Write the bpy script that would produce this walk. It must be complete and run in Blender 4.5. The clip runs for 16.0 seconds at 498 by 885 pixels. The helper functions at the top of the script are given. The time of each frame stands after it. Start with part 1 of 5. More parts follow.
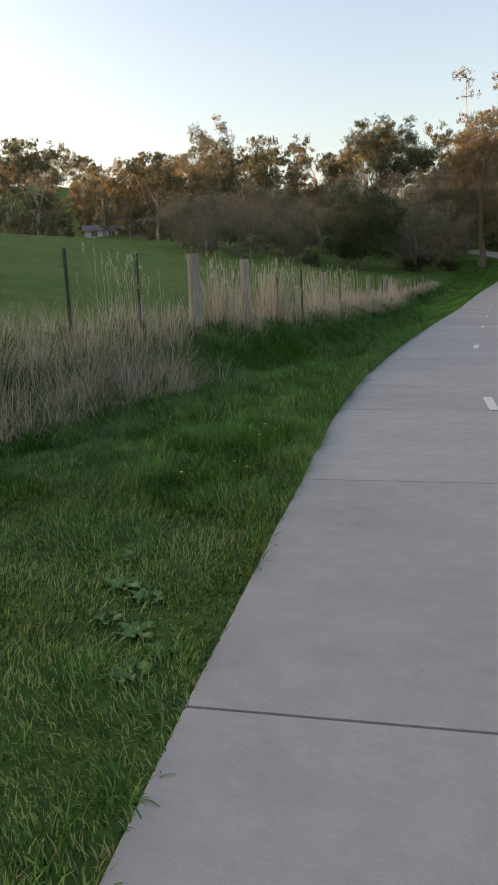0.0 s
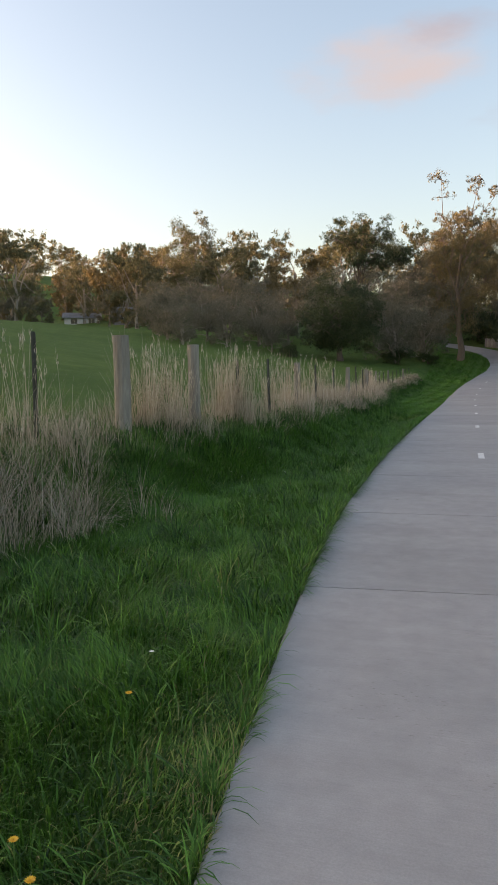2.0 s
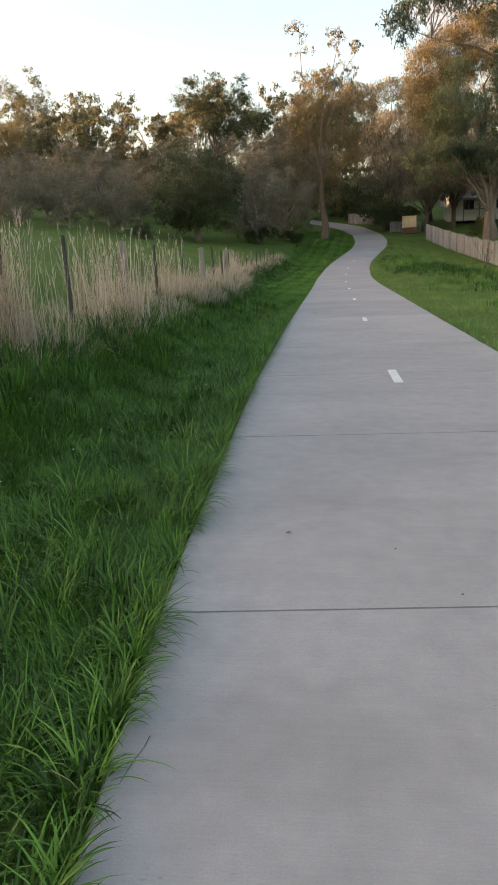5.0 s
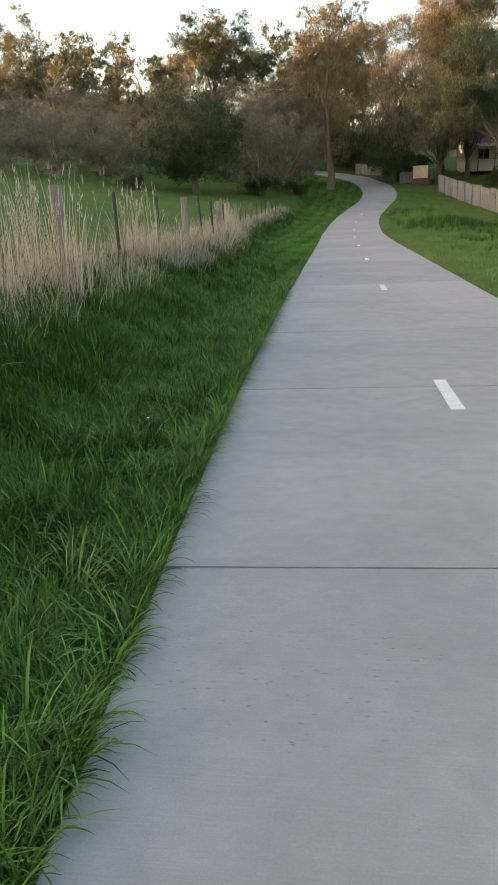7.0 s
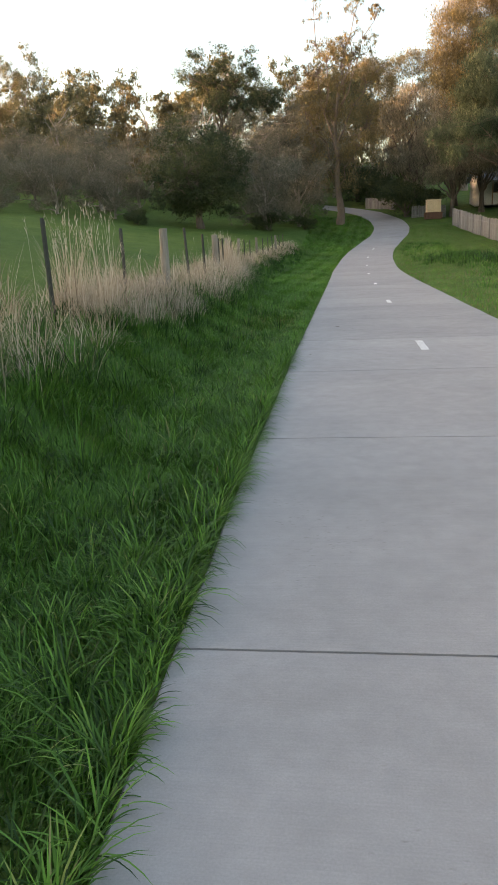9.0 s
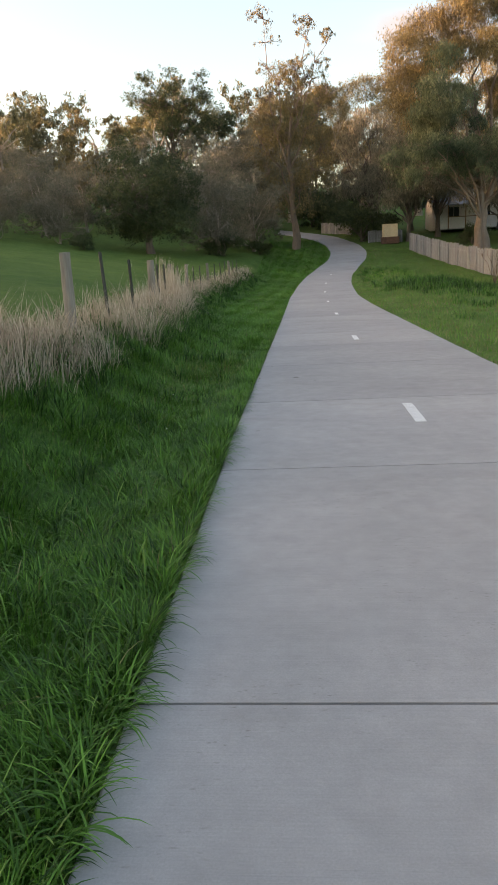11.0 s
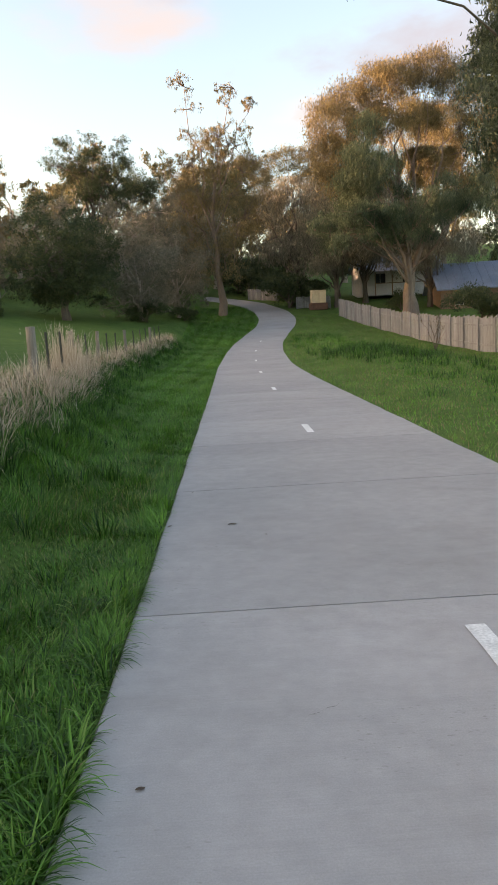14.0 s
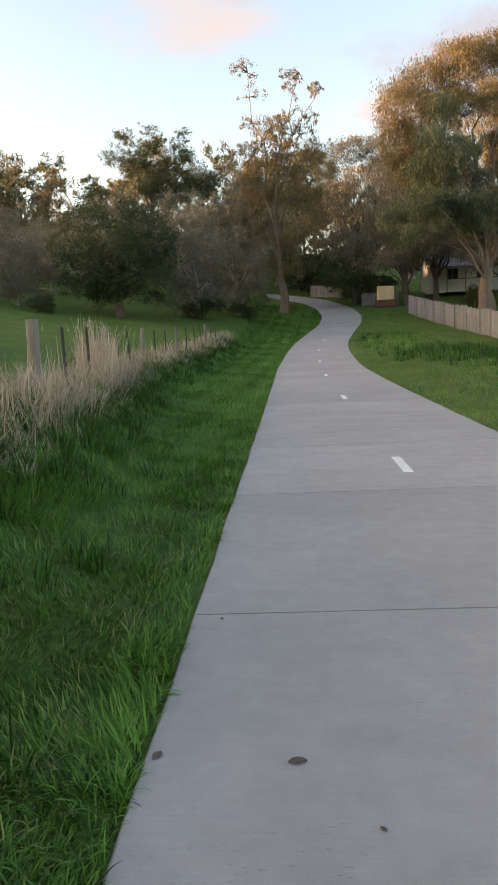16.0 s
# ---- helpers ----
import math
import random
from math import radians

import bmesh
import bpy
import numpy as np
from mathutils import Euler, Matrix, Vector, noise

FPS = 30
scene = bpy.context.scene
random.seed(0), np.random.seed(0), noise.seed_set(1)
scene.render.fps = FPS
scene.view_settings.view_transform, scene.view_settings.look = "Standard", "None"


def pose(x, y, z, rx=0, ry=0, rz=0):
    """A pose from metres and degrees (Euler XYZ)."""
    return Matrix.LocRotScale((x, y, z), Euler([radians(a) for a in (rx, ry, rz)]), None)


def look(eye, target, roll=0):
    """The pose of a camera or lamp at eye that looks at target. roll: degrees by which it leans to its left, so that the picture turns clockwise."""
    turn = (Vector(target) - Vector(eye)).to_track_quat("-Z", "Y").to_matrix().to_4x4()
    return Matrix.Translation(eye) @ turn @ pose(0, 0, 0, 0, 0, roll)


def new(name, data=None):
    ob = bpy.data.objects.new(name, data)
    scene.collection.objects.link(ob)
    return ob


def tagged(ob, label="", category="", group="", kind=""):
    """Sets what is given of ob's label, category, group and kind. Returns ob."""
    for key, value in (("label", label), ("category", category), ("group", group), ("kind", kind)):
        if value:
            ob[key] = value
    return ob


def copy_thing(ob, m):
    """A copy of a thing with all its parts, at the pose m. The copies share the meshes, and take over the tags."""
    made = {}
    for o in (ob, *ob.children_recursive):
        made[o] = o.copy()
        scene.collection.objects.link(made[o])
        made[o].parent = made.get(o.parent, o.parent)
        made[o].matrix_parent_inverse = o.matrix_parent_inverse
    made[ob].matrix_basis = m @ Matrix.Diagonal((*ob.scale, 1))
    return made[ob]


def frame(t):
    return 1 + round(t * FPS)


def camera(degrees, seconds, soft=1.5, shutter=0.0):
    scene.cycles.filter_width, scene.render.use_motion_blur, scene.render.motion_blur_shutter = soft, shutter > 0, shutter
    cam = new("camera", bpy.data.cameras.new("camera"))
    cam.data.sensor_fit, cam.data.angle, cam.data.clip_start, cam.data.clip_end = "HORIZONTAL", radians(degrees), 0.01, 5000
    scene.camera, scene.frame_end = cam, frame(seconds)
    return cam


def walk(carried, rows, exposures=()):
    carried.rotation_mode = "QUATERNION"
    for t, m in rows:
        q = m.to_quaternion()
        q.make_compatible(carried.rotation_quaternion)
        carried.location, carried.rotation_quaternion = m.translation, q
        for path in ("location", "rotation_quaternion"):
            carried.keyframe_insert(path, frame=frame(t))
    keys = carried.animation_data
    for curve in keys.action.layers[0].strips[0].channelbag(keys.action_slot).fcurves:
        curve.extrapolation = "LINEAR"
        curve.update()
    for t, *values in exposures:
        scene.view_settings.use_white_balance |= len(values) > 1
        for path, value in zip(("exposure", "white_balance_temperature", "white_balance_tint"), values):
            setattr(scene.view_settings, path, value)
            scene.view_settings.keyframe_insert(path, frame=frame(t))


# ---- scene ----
cam = camera(39.0, 16.0, soft=1.6)
PATH = [
    (0, (0.492, 0.646, 1.47), (-0.162, 2.49, 1.055), -1.9),
    (0.5, (0.362, 1.485, 1.491), (-0.201, 3.362, 1.089), -1.2),
    (1, (0.20, 2.314, 1.546), (-0.311, 4.194, 1.091), -2.1),
    (1.5, (0.136, 3.289, 1.53), (-0.461, 5.193, 1.397), -3.8),
    (2, (-0.153, 4.197, 1.555), (-0.758, 6.095, 1.382), -0.8),
    (2.5, (-0.263, 5.175, 1.535), (-0.744, 7.085, 1.189), 0.1),
    (3, (-0.395, 6.078, 1.538), (-0.69, 8.004, 1.087), -1.5),
    (3.5, (-0.574, 6.907, 1.552), (-0.847, 8.829, 1.073), -1.5),
    (4, (-0.739, 7.797, 1.589), (-1.025, 9.722, 1.124), -2.0),
    (4.5, (-0.74, 8.515, 1.58), (-1.031, 10.438, 1.112), -2.8),
    (5, (-0.783, 9.442, 1.59), (-1.028, 11.363, 1.09), -2.6),
    (7.5, (-0.952, 13.767, 1.559), (-1.212, 15.649, 0.935), -2.4),
    (8, (-0.989, 14.724, 1.552), (-1.316, 16.61, 0.971), -4.0),
    (8.5, (-1.065, 15.656, 1.585), (-1.39, 17.562, 1.075), -4.0),
    (9, (-1.149, 16.799, 1.55), (-1.429, 18.708, 1.023), -2.8),
    (9.5, (-1.218, 17.639, 1.569), (-1.452, 19.539, 0.989), -1.6),
    (10, (-1.215, 18.476, 1.594), (-1.452, 20.385, 1.047), -2.5),
    (12.5, (-1.145, 22.66, 1.611), (-1.226, 24.632, 1.285), -2.8),
    (13, (-1.142, 23.435, 1.634), (-1.246, 25.415, 1.369), -2.9),
    (13.5, (-1.23, 24.06, 1.665), (-1.32, 26.042, 1.417), -2.6),
    (14, (-1.268, 24.863, 1.657), (-1.23, 26.84, 1.356), -3.2),
    (14.5, (-1.308, 25.831, 1.635), (-1.224, 27.802, 1.308), -3.0),
    (15, (-1.326, 26.785, 1.59), (-1.268, 28.757, 1.263), -3.0),
    (15.5, (-1.341, 27.659, 1.587), (-1.418, 29.628, 1.245), -2.2),
    (16, (-1.302, 28.444, 1.632), (-1.431, 30.417, 1.336), -2.9),
]
walk(cam, [(t, look(eye, target, roll)) for t, eye, target, roll in PATH], 
     [(0.0, 2.22, 7600, 23), (1.0, 2.34, 7600, 23), (1.5, 2.12, 7600, 23), (2.5, 2.42, 7700, 22), (3.5, 2.56, 8000, 22), (5.0, 2.64, 8000, 21), (7.5, 2.84, 8000, 20), (9.0, 2.84, 8000, 20), (12.5, 2.55, 7850, 21), (14.0, 2.68, 7850, 21), (16.0, 2.62, 7850, 21)])

# ---- light ----
SUN_AZ, SUN_EL = radians(97), radians(5.5)   # azimuth to the left of +y
to_sun = Vector((-math.sin(SUN_AZ) * math.cos(SUN_EL), math.cos(SUN_AZ) * math.cos(SUN_EL), math.sin(SUN_EL)))
lamp = bpy.data.lights.new("sun", "SUN")
lamp.energy, lamp.angle, lamp.color = 2.7, radians(0.6), (1.0, 0.65, 0.44)
sun = new("sun", lamp)
sun.rotation_euler = to_sun.to_track_quat("Z", "Y").to_euler()

world = bpy.data.worlds.new("sky")
scene.world = world
world.use_nodes = True
wt = world.node_tree
wt.nodes.clear()


def wnode(kind, **kw):
    n = wt.nodes.new(kind)
    for k, v in kw.items():
        n.inputs[k].default_value = v
    return n


w_out = wnode("ShaderNodeOutputWorld")
w_bg = wnode("ShaderNodeBackground", Strength=0.15)
w_sky = wnode("ShaderNodeTexSky")
w_sky.sky_type, w_sky.sun_disc = "NISHITA", False
w_sky.sun_elevation, w_sky.sun_rotation = SUN_EL, -SUN_AZ
w_sky.air_density, w_sky.dust_density, w_sky.ozone_density = 1.0, 3.2, 1.4
w_co = wnode("ShaderNodeTexCoord")


def cloud(az, el, width, height, seed):
    """A soft patch of cloud in the sky round a direction; returns its cover."""
    a, e = radians(az), radians(el)
    ahead = Vector((-math.sin(a) * math.cos(e), math.cos(a) * math.cos(e), math.sin(e)))
    side = Vector((math.cos(a), math.sin(a), 0))
    up = side.cross(ahead)
    total = None
    for axis, size in ((side, width), (up, height)):
        dot = wt.nodes.new("ShaderNodeVectorMath")
        dot.operation = "DOT_PRODUCT"
        dot.inputs[1].default_value = axis / math.radians(size)
        wt.links.new(w_co.outputs["Generated"], dot.inputs[0])
        off = wt.nodes.new("ShaderNodeMath")
        off.operation = "SUBTRACT"
        off.inputs[1].default_value = 0.0
        wt.links.new(dot.outputs["Value"], off.inputs[0])
        sq = wt.nodes.new("ShaderNodeMath")
        sq.operation = "MULTIPLY"
        wt.links.new(off.outputs[0], sq.inputs[0])
        wt.links.new(off.outputs[0], sq.inputs[1])
        if total is None:
            total = sq
        else:
            add = wt.nodes.new("ShaderNodeMath")
            wt.links.new(total.outputs[0], add.inputs[0])
            wt.links.new(sq.outputs[0], add.inputs[1])
            total = add
    tex = wnode("ShaderNodeTexNoise", Scale=7.0, Detail=7.0, Roughness=0.55)
    warp = wt.nodes.new("ShaderNodeVectorMath")
    warp.operation = "MULTIPLY_ADD"
    warp.inputs[1].default_value, warp.inputs[2].default_value = (1, 1, 2.6), (seed, seed * 2, 0)
    wt.links.new(w_co.outputs["Generated"], warp.inputs[0])
    wt.links.new(warp.outputs[0], tex.inputs["Vector"])
    mul = wt.nodes.new("ShaderNodeMath")
    mul.operation = "MULTIPLY_ADD"
    mul.inputs[1].default_value, mul.inputs[2].default_value = -3.4, 1.7
    wt.links.new(tex.outputs[0], mul.inputs[0])
    both = wt.nodes.new("ShaderNodeMath")
    wt.links.new(total.outputs[0], both.inputs[0])
    wt.links.new(mul.outputs[0], both.inputs[1])
    ramp = wt.nodes.new("ShaderNodeMapRange")
    ramp.interpolation_type = "SMOOTHERSTEP"
    for k, v in (("From Min", 1.25), ("From Max", -0.7), ("To Min", 0.0), ("To Max", 0.85)):
        ramp.inputs[k].default_value = v
    wt.links.new(both.outputs[0], ramp.inputs["Value"])
    return ramp


colour = w_sky.outputs[0]
PINK, LAVENDER = (0.96, 0.91, 0.93, 1), (0.70, 0.72, 0.84, 1)
for az, el, wd, ht, seed, tint in ((6.5, 22.6, 7.5, 3.0, 3.0, PINK), (3.0, 24.6, 5, 1.6, 6.0, LAVENDER), (-17, 19.5, 14, 3.2, 9.0, LAVENDER), (-9, 15.8, 6, 1.5, 15.0, PINK), (-30, 25, 22, 4.5, 27.0, LAVENDER)):
    c = cloud(az, el, wd, ht, seed)
    mix = wt.nodes.new("ShaderNodeMix")
    mix.data_type = "RGBA"
    mix.inputs["B"].default_value = mix.inputs[7].default_value = tint
    wt.links.new(c.outputs[0], mix.inputs[0])
    wt.links.new(colour, mix.inputs[6])
    colour = mix.outputs[2]
wt.links.new(colour, w_bg.inputs["Color"])
wt.links.new(w_bg.outputs[0], w_out.inputs[0])

# ---- materials ----


def material(name):
    m = bpy.data.materials.new(name)
    m.use_nodes = True
    t = m.node_tree
    b = t.nodes["Principled BSDF"]
    return m, t, b


def noise_node(t, scale, detail=6.0, rough=0.6, vec=None):
    n = t.nodes.new("ShaderNodeTexNoise")
    n.inputs["Scale"].default_value, n.inputs["Detail"].default_value, n.inputs["Roughness"].default_value = scale, detail, rough
    if vec is None:
        g = t.nodes.new("ShaderNodeNewGeometry")
        vec = g.outputs["Position"]
    t.links.new(vec, n.inputs["Vector"])
    return n


def ramp_node(t, fac, stops):
    r = t.nodes.new("ShaderNodeValToRGB")
    while len(r.color_ramp.elements) < len(stops):
        r.color_ramp.elements.new(0.5)
    for e, (p, c) in zip(r.color_ramp.elements, stops):
        e.position, e.color = p, (*c, 1)
    t.links.new(fac, r.inputs[0])
    return r


def mix_node(t, fac, a, b, mode="MIX"):
    n = t.nodes.new("ShaderNodeMix")
    n.data_type, n.blend_type = "RGBA", mode
    for s, v in ((0, fac), (6, a), (7, b)):
        if hasattr(v, "links"):
            t.links.new(v, n.inputs[s])
        else:
            n.inputs[s].default_value = v if s == 0 else (*v, 1)
    return n


def bump_node(t, b, height, strength, distance):
    n = t.nodes.new("ShaderNodeBump")
    n.inputs["Strength"].default_value, n.inputs["Distance"].default_value = strength, distance
    t.links.new(height, n.inputs["Height"])
    t.links.new(n.outputs[0], b.inputs["Normal"])


def rough_surface(name, low, high, scale, fine, rough=0.85, bump=0.4, distance=0.01, stretch=None):
    """Two-scale mottled surface with relief."""
    m, t, b = material(name)
    g = t.nodes.new("ShaderNodeNewGeometry")
    vec = g.outputs["Position"]
    if stretch:
        s = t.nodes.new("ShaderNodeVectorMath")
        s.operation = "MULTIPLY"
        s.inputs[1].default_value = stretch
        t.links.new(vec, s.inputs[0])
        vec = s.outputs[0]
    n1, n2 = noise_node(t, scale, vec=vec), noise_node(t, fine, vec=vec)
    r1 = ramp_node(t, n1.outputs[0], [(0.3, low), (0.7, high)])
    r2 = ramp_node(t, n2.outputs[0], [(0.3, (0.72, 0.72, 0.72)), (0.7, (1.15, 1.15, 1.15))])
    mul = mix_node(t, 1.0, r1.outputs[0], r2.outputs[0], "MULTIPLY")
    info = t.nodes.new("ShaderNodeObjectInfo")
    r3 = ramp_node(t, info.outputs["Random"], [(0.0, (0.86, 0.86, 0.86)), (1.0, (1.1, 1.1, 1.1))])
    mul2 = mix_node(t, 1.0, mul.outputs[2], r3.outputs[0], "MULTIPLY")
    t.links.new(mul2.outputs[2], b.inputs["Base Color"])
    b.inputs["Roughness"].default_value = rough
    bump_node(t, b, n2.outputs[0], bump, distance)
    return m


def leafy(name, stops, through_light=0.35, rough=0.55, gloss=0.25):
    """Leaves or blades: colour from each blade's own tone."""
    m, t, b = material(name)
    at = t.nodes.new("ShaderNodeAttribute")
    at.attribute_name = "tone"
    r = ramp_node(t, at.outputs["Fac"], stops)
    t.links.new(r.outputs[0], b.inputs["Base Color"])
    b.inputs["Roughness"].default_value = rough
    b.inputs["Specular IOR Level"].default_value = gloss
    tr = t.nodes.new("ShaderNodeBsdfTranslucent")
    t.links.new(r.outputs[0], tr.inputs["Color"])
    mx = t.nodes.new("ShaderNodeMixShader")
    mx.inputs[0].default_value = through_light
    out = t.nodes["Material Output"]
    t.links.new(b.outputs[0], mx.inputs[1])
    t.links.new(tr.outputs[0], mx.inputs[2])
    t.links.new(mx.outputs[0], out.inputs[0])
    return m


def concrete_material():
    m, t, b = material("broom_finished_concrete")
    g = t.nodes.new("ShaderNodeNewGeometry")
    pos = g.outputs["Position"]
    big = noise_node(t, 0.55, 5, 0.6, pos)
    mid = noise_node(t, 6.0, 6, 0.65, pos)
    fine = noise_node(t, 120.0, 3, 0.7, pos)
    st = t.nodes.new("ShaderNodeVectorMath")
    st.operation = "MULTIPLY"
    st.inputs[1].default_value = (2.0, 130.0, 1.0)
    t.links.new(pos, st.inputs[0])
    broom = noise_node(t, 1.0, 3, 0.6, st.outputs[0])
    pit = t.nodes.new("ShaderNodeTexVoronoi")
    pit.inputs["Scale"].default_value = 1.0
    flat = t.nodes.new("ShaderNodeVectorMath")
    flat.operation = "MULTIPLY"
    flat.inputs[1].default_value = (17.0, 41.0, 1.0)
    t.links.new(pos, flat.inputs[0])
    jitter = noise_node(t, 9.0, 3, 0.6, pos)
    shifted = t.nodes.new("ShaderNodeVectorMath")
    shifted.operation = "MULTIPLY_ADD"
    shifted.inputs[1].default_value = (1.6, 1.6, 0.0)
    t.links.new(jitter.outputs["Color"], shifted.inputs[0])
    t.links.new(flat.outputs[0], shifted.inputs[2])
    t.links.new(shifted.outputs[0], pit.inputs["Vector"])
    band = t.nodes.new("ShaderNodeVectorMath")
    band.operation = "MULTIPLY"
    band.inputs[1].default_value = (0.6, 1.7, 1.0)
    t.links.new(pos, band.inputs[0])
    stain = noise_node(t, 1.0, 5, 0.62, band.outputs[0])
    m4 = ramp_node(t, stain.outputs[0], [(0.30, (0.91, 0.90, 0.89)), (0.46, (1, 1, 1)), (0.75, (1.03, 1.03, 1.03))])
    base = ramp_node(t, big.outputs[0], [(0.3, (0.282, 0.274, 0.270)), (0.7, (0.345, 0.333, 0.326))])
    m1 = ramp_node(t, mid.outputs[0], [(0.25, (0.86, 0.86, 0.86)), (0.75, (1.08, 1.08, 1.08))])
    m2 = ramp_node(t, fine.outputs[0], [(0.3, (0.90, 0.90, 0.90)), (0.7, (1.07, 1.07, 1.07))])
    patch = noise_node(t, 0.9, 4, 0.6, pos)
    m3 = ramp_node(t, pit.outputs["Distance"], [(0.04, (0.66, 0.63, 0.61)), (0.22, (1, 1, 1))])
    where = ramp_node(t, patch.outputs[0], [(0.50, (0, 0, 0)), (0.64, (1, 1, 1))])
    pits = mix_node(t, where.outputs[0], (1, 1, 1), m3.outputs[0])
    b1 = ramp_node(t, broom.outputs[0], [(0.3, (0.955, 0.955, 0.955)), (0.7, (1.03, 1.03, 1.03))])
    c = mix_node(t, 1.0, base.outputs[0], m1.outputs[0], "MULTIPLY")
    c = mix_node(t, 1.0, c.outputs[2], m2.outputs[0], "MULTIPLY")
    c = mix_node(t, 1.0, c.outputs[2], pits.outputs[2], "MULTIPLY")
    c = mix_node(t, 1.0, c.outputs[2], b1.outputs[0], "MULTIPLY")
    c = mix_node(t, 1.0, c.outputs[2], m4.outputs[0], "MULTIPLY")
    info = t.nodes.new("ShaderNodeObjectInfo")
    tone = ramp_node(t, info.outputs["Random"], [(0.0, (0.93, 0.93, 0.93)), (1.0, (1.05, 1.045, 1.04))])
    c = mix_node(t, 1.0, c.outputs[2], tone.outputs[0], "MULTIPLY")
    t.links.new(c.outputs[2], b.inputs["Base Color"])
    b.inputs["Roughness"].default_value = 0.8
    bump_node(t, b, broom.outputs[0], 0.25, 0.004)
    return m


def ground_material():
    m, t, b = material("turf_and_soil")
    g = t.nodes.new("ShaderNodeNewGeometry")
    pos = g.outputs["Position"]
    big, mid, fine = noise_node(t, 0.09, 4, 0.6, pos), noise_node(t, 0.8, 6, 0.65, pos), noise_node(t, 14.0, 5, 0.7, pos)
    c1 = ramp_node(t, big.outputs[0], [(0.35, (0.062, 0.118, 0.028)), (0.65, (0.094, 0.150, 0.038))])
    c2 = ramp_node(t, mid.outputs[0], [(0.3, (0.75, 0.8, 0.7)), (0.55, (1, 1, 1)), (0.75, (1.35, 1.2, 1.05))])
    c3 = ramp_node(t, fine.outputs[0], [(0.3, (0.6, 0.6, 0.6)), (0.7, (1.3, 1.3, 1.3))])
    c = mix_node(t, 1.0, c1.outputs[0], c2.outputs[0], "MULTIPLY")
    c = mix_node(t, 1.0, c.outputs[2], c3.outputs[0], "MULTIPLY")
    t.links.new(c.outputs[2], b.inputs["Base Color"])
    b.inputs["Roughness"].default_value = 0.95
    b.inputs["Specular IOR Level"].default_value = 0.1
    bump_node(t, b, fine.outputs[0], 0.8, 0.06)
    return m


def plain(name, col, rough=0.6, metal=0.0):
    m, t, b = material(name)
    b.inputs["Base Color"].default_value = (*col, 1)
    b.inputs["Roughness"].default_value, b.inputs["Metallic"].default_value = rough, metal
    return m


M_CONCRETE, M_GROUND = concrete_material(), ground_material()
M_PAINT = rough_surface("worn_white_road_paint", (0.62, 0.62, 0.60), (0.80, 0.80, 0.78), 6, 60, 0.7, 0.2, 0.002)
M_GRASS = leafy("green_grass", [(0.0, (0.014, 0.048, 0.008)), (0.35, (0.056, 0.158, 0.022)), (0.75, (0.135, 0.320, 0.048)), (0.93, (0.225, 0.300, 0.080)), (1.0, (0.240, 0.195, 0.104))], 0.28, 0.5, 0.28)
M_DRY = leafy("dry_grass", [(0.0, (0.20, 0.155, 0.115)), (0.4, (0.42, 0.35, 0.27)), (0.8, (0.60, 0.52, 0.415)), (1.0, (0.68, 0.62, 0.53))], 0.35, 0.7)
M_GUM = leafy("gum_leaves", [(0.0, (0.075, 0.082, 0.048)), (0.5, (0.160, 0.155, 0.080)), (1.0, (0.280, 0.235, 0.125))])
M_OLIVE = leafy("drooping_green_leaves", [(0.0, (0.045, 0.066, 0.040)), (0.5, (0.105, 0.138, 0.078)), (1.0, (0.225, 0.245, 0.140))])
M_DARK = leafy("dense_dark_leaves", [(0.0, (0.028, 0.045, 0.022)), (0.5, (0.062, 0.085, 0.038)), (1.0, (0.135, 0.150, 0.066))])
M_GREY = leafy("grey_scrub_leaves", [(0.0, (0.085, 0.085, 0.060)), (0.5, (0.175, 0.166, 0.122)), (1.0, (0.310, 0.282, 0.215))])
M_RUST = leafy("rusty_gum_leaves", [(0.0, (0.095, 0.080, 0.042)), (0.5, (0.190, 0.152, 0.072)), (1.0, (0.310, 0.240, 0.110))])
M_NEAR = leafy("deep_green_gum_leaves", [(0.0, (0.030, 0.048, 0.028)), (0.5, (0.070, 0.098, 0.055)), (1.0, (0.160, 0.185, 0.110))], 0.25, 0.45, 0.4)
M_BARK = rough_surface("pale_gum_bark", (0.20, 0.17, 0.14), (0.42, 0.37, 0.32), 1.2, 14, 0.85, 0.5, 0.03, (1, 1, 0.25))
M_BARKD = rough_surface("dark_bark", (0.07, 0.055, 0.045), (0.16, 0.13, 0.105), 2.0, 16, 0.9, 0.6, 0.03, (1, 1, 0.3))
M_BARKB = rough_surface("brown_gum_bark", (0.13, 0.095, 0.072), (0.27, 0.20, 0.155), 1.2, 14, 0.88, 0.5, 0.03, (1, 1, 0.25))
M_POST = rough_surface("weathered_grey_timber", (0.14, 0.125, 0.105), (0.27, 0.248, 0.215), 3, 30, 0.9, 0.5, 0.006, (1, 1, 0.1))
M_STAR = rough_surface("dark_painted_steel", (0.022, 0.026, 0.020), (0.05, 0.05, 0.04), 8, 50, 0.6, 0.3, 0.002)
M_PALING = rough_surface("silvered_paling_timber", (0.175, 0.178, 0.188), (0.285, 0.288, 0.300), 2, 22, 0.9, 0.5, 0.005, (1, 1, 0.12))
M_WHITE = rough_surface("white_weatherboard", (0.70, 0.70, 0.70), (0.82, 0.82, 0.82), 1, 12, 0.6, 0.1, 0.002)
M_ROOF = rough_surface("blue_grey_steel_roof", (0.11, 0.15, 0.22), (0.17, 0.21, 0.29), 0.6, 9, 0.45, 0.1, 0.003)
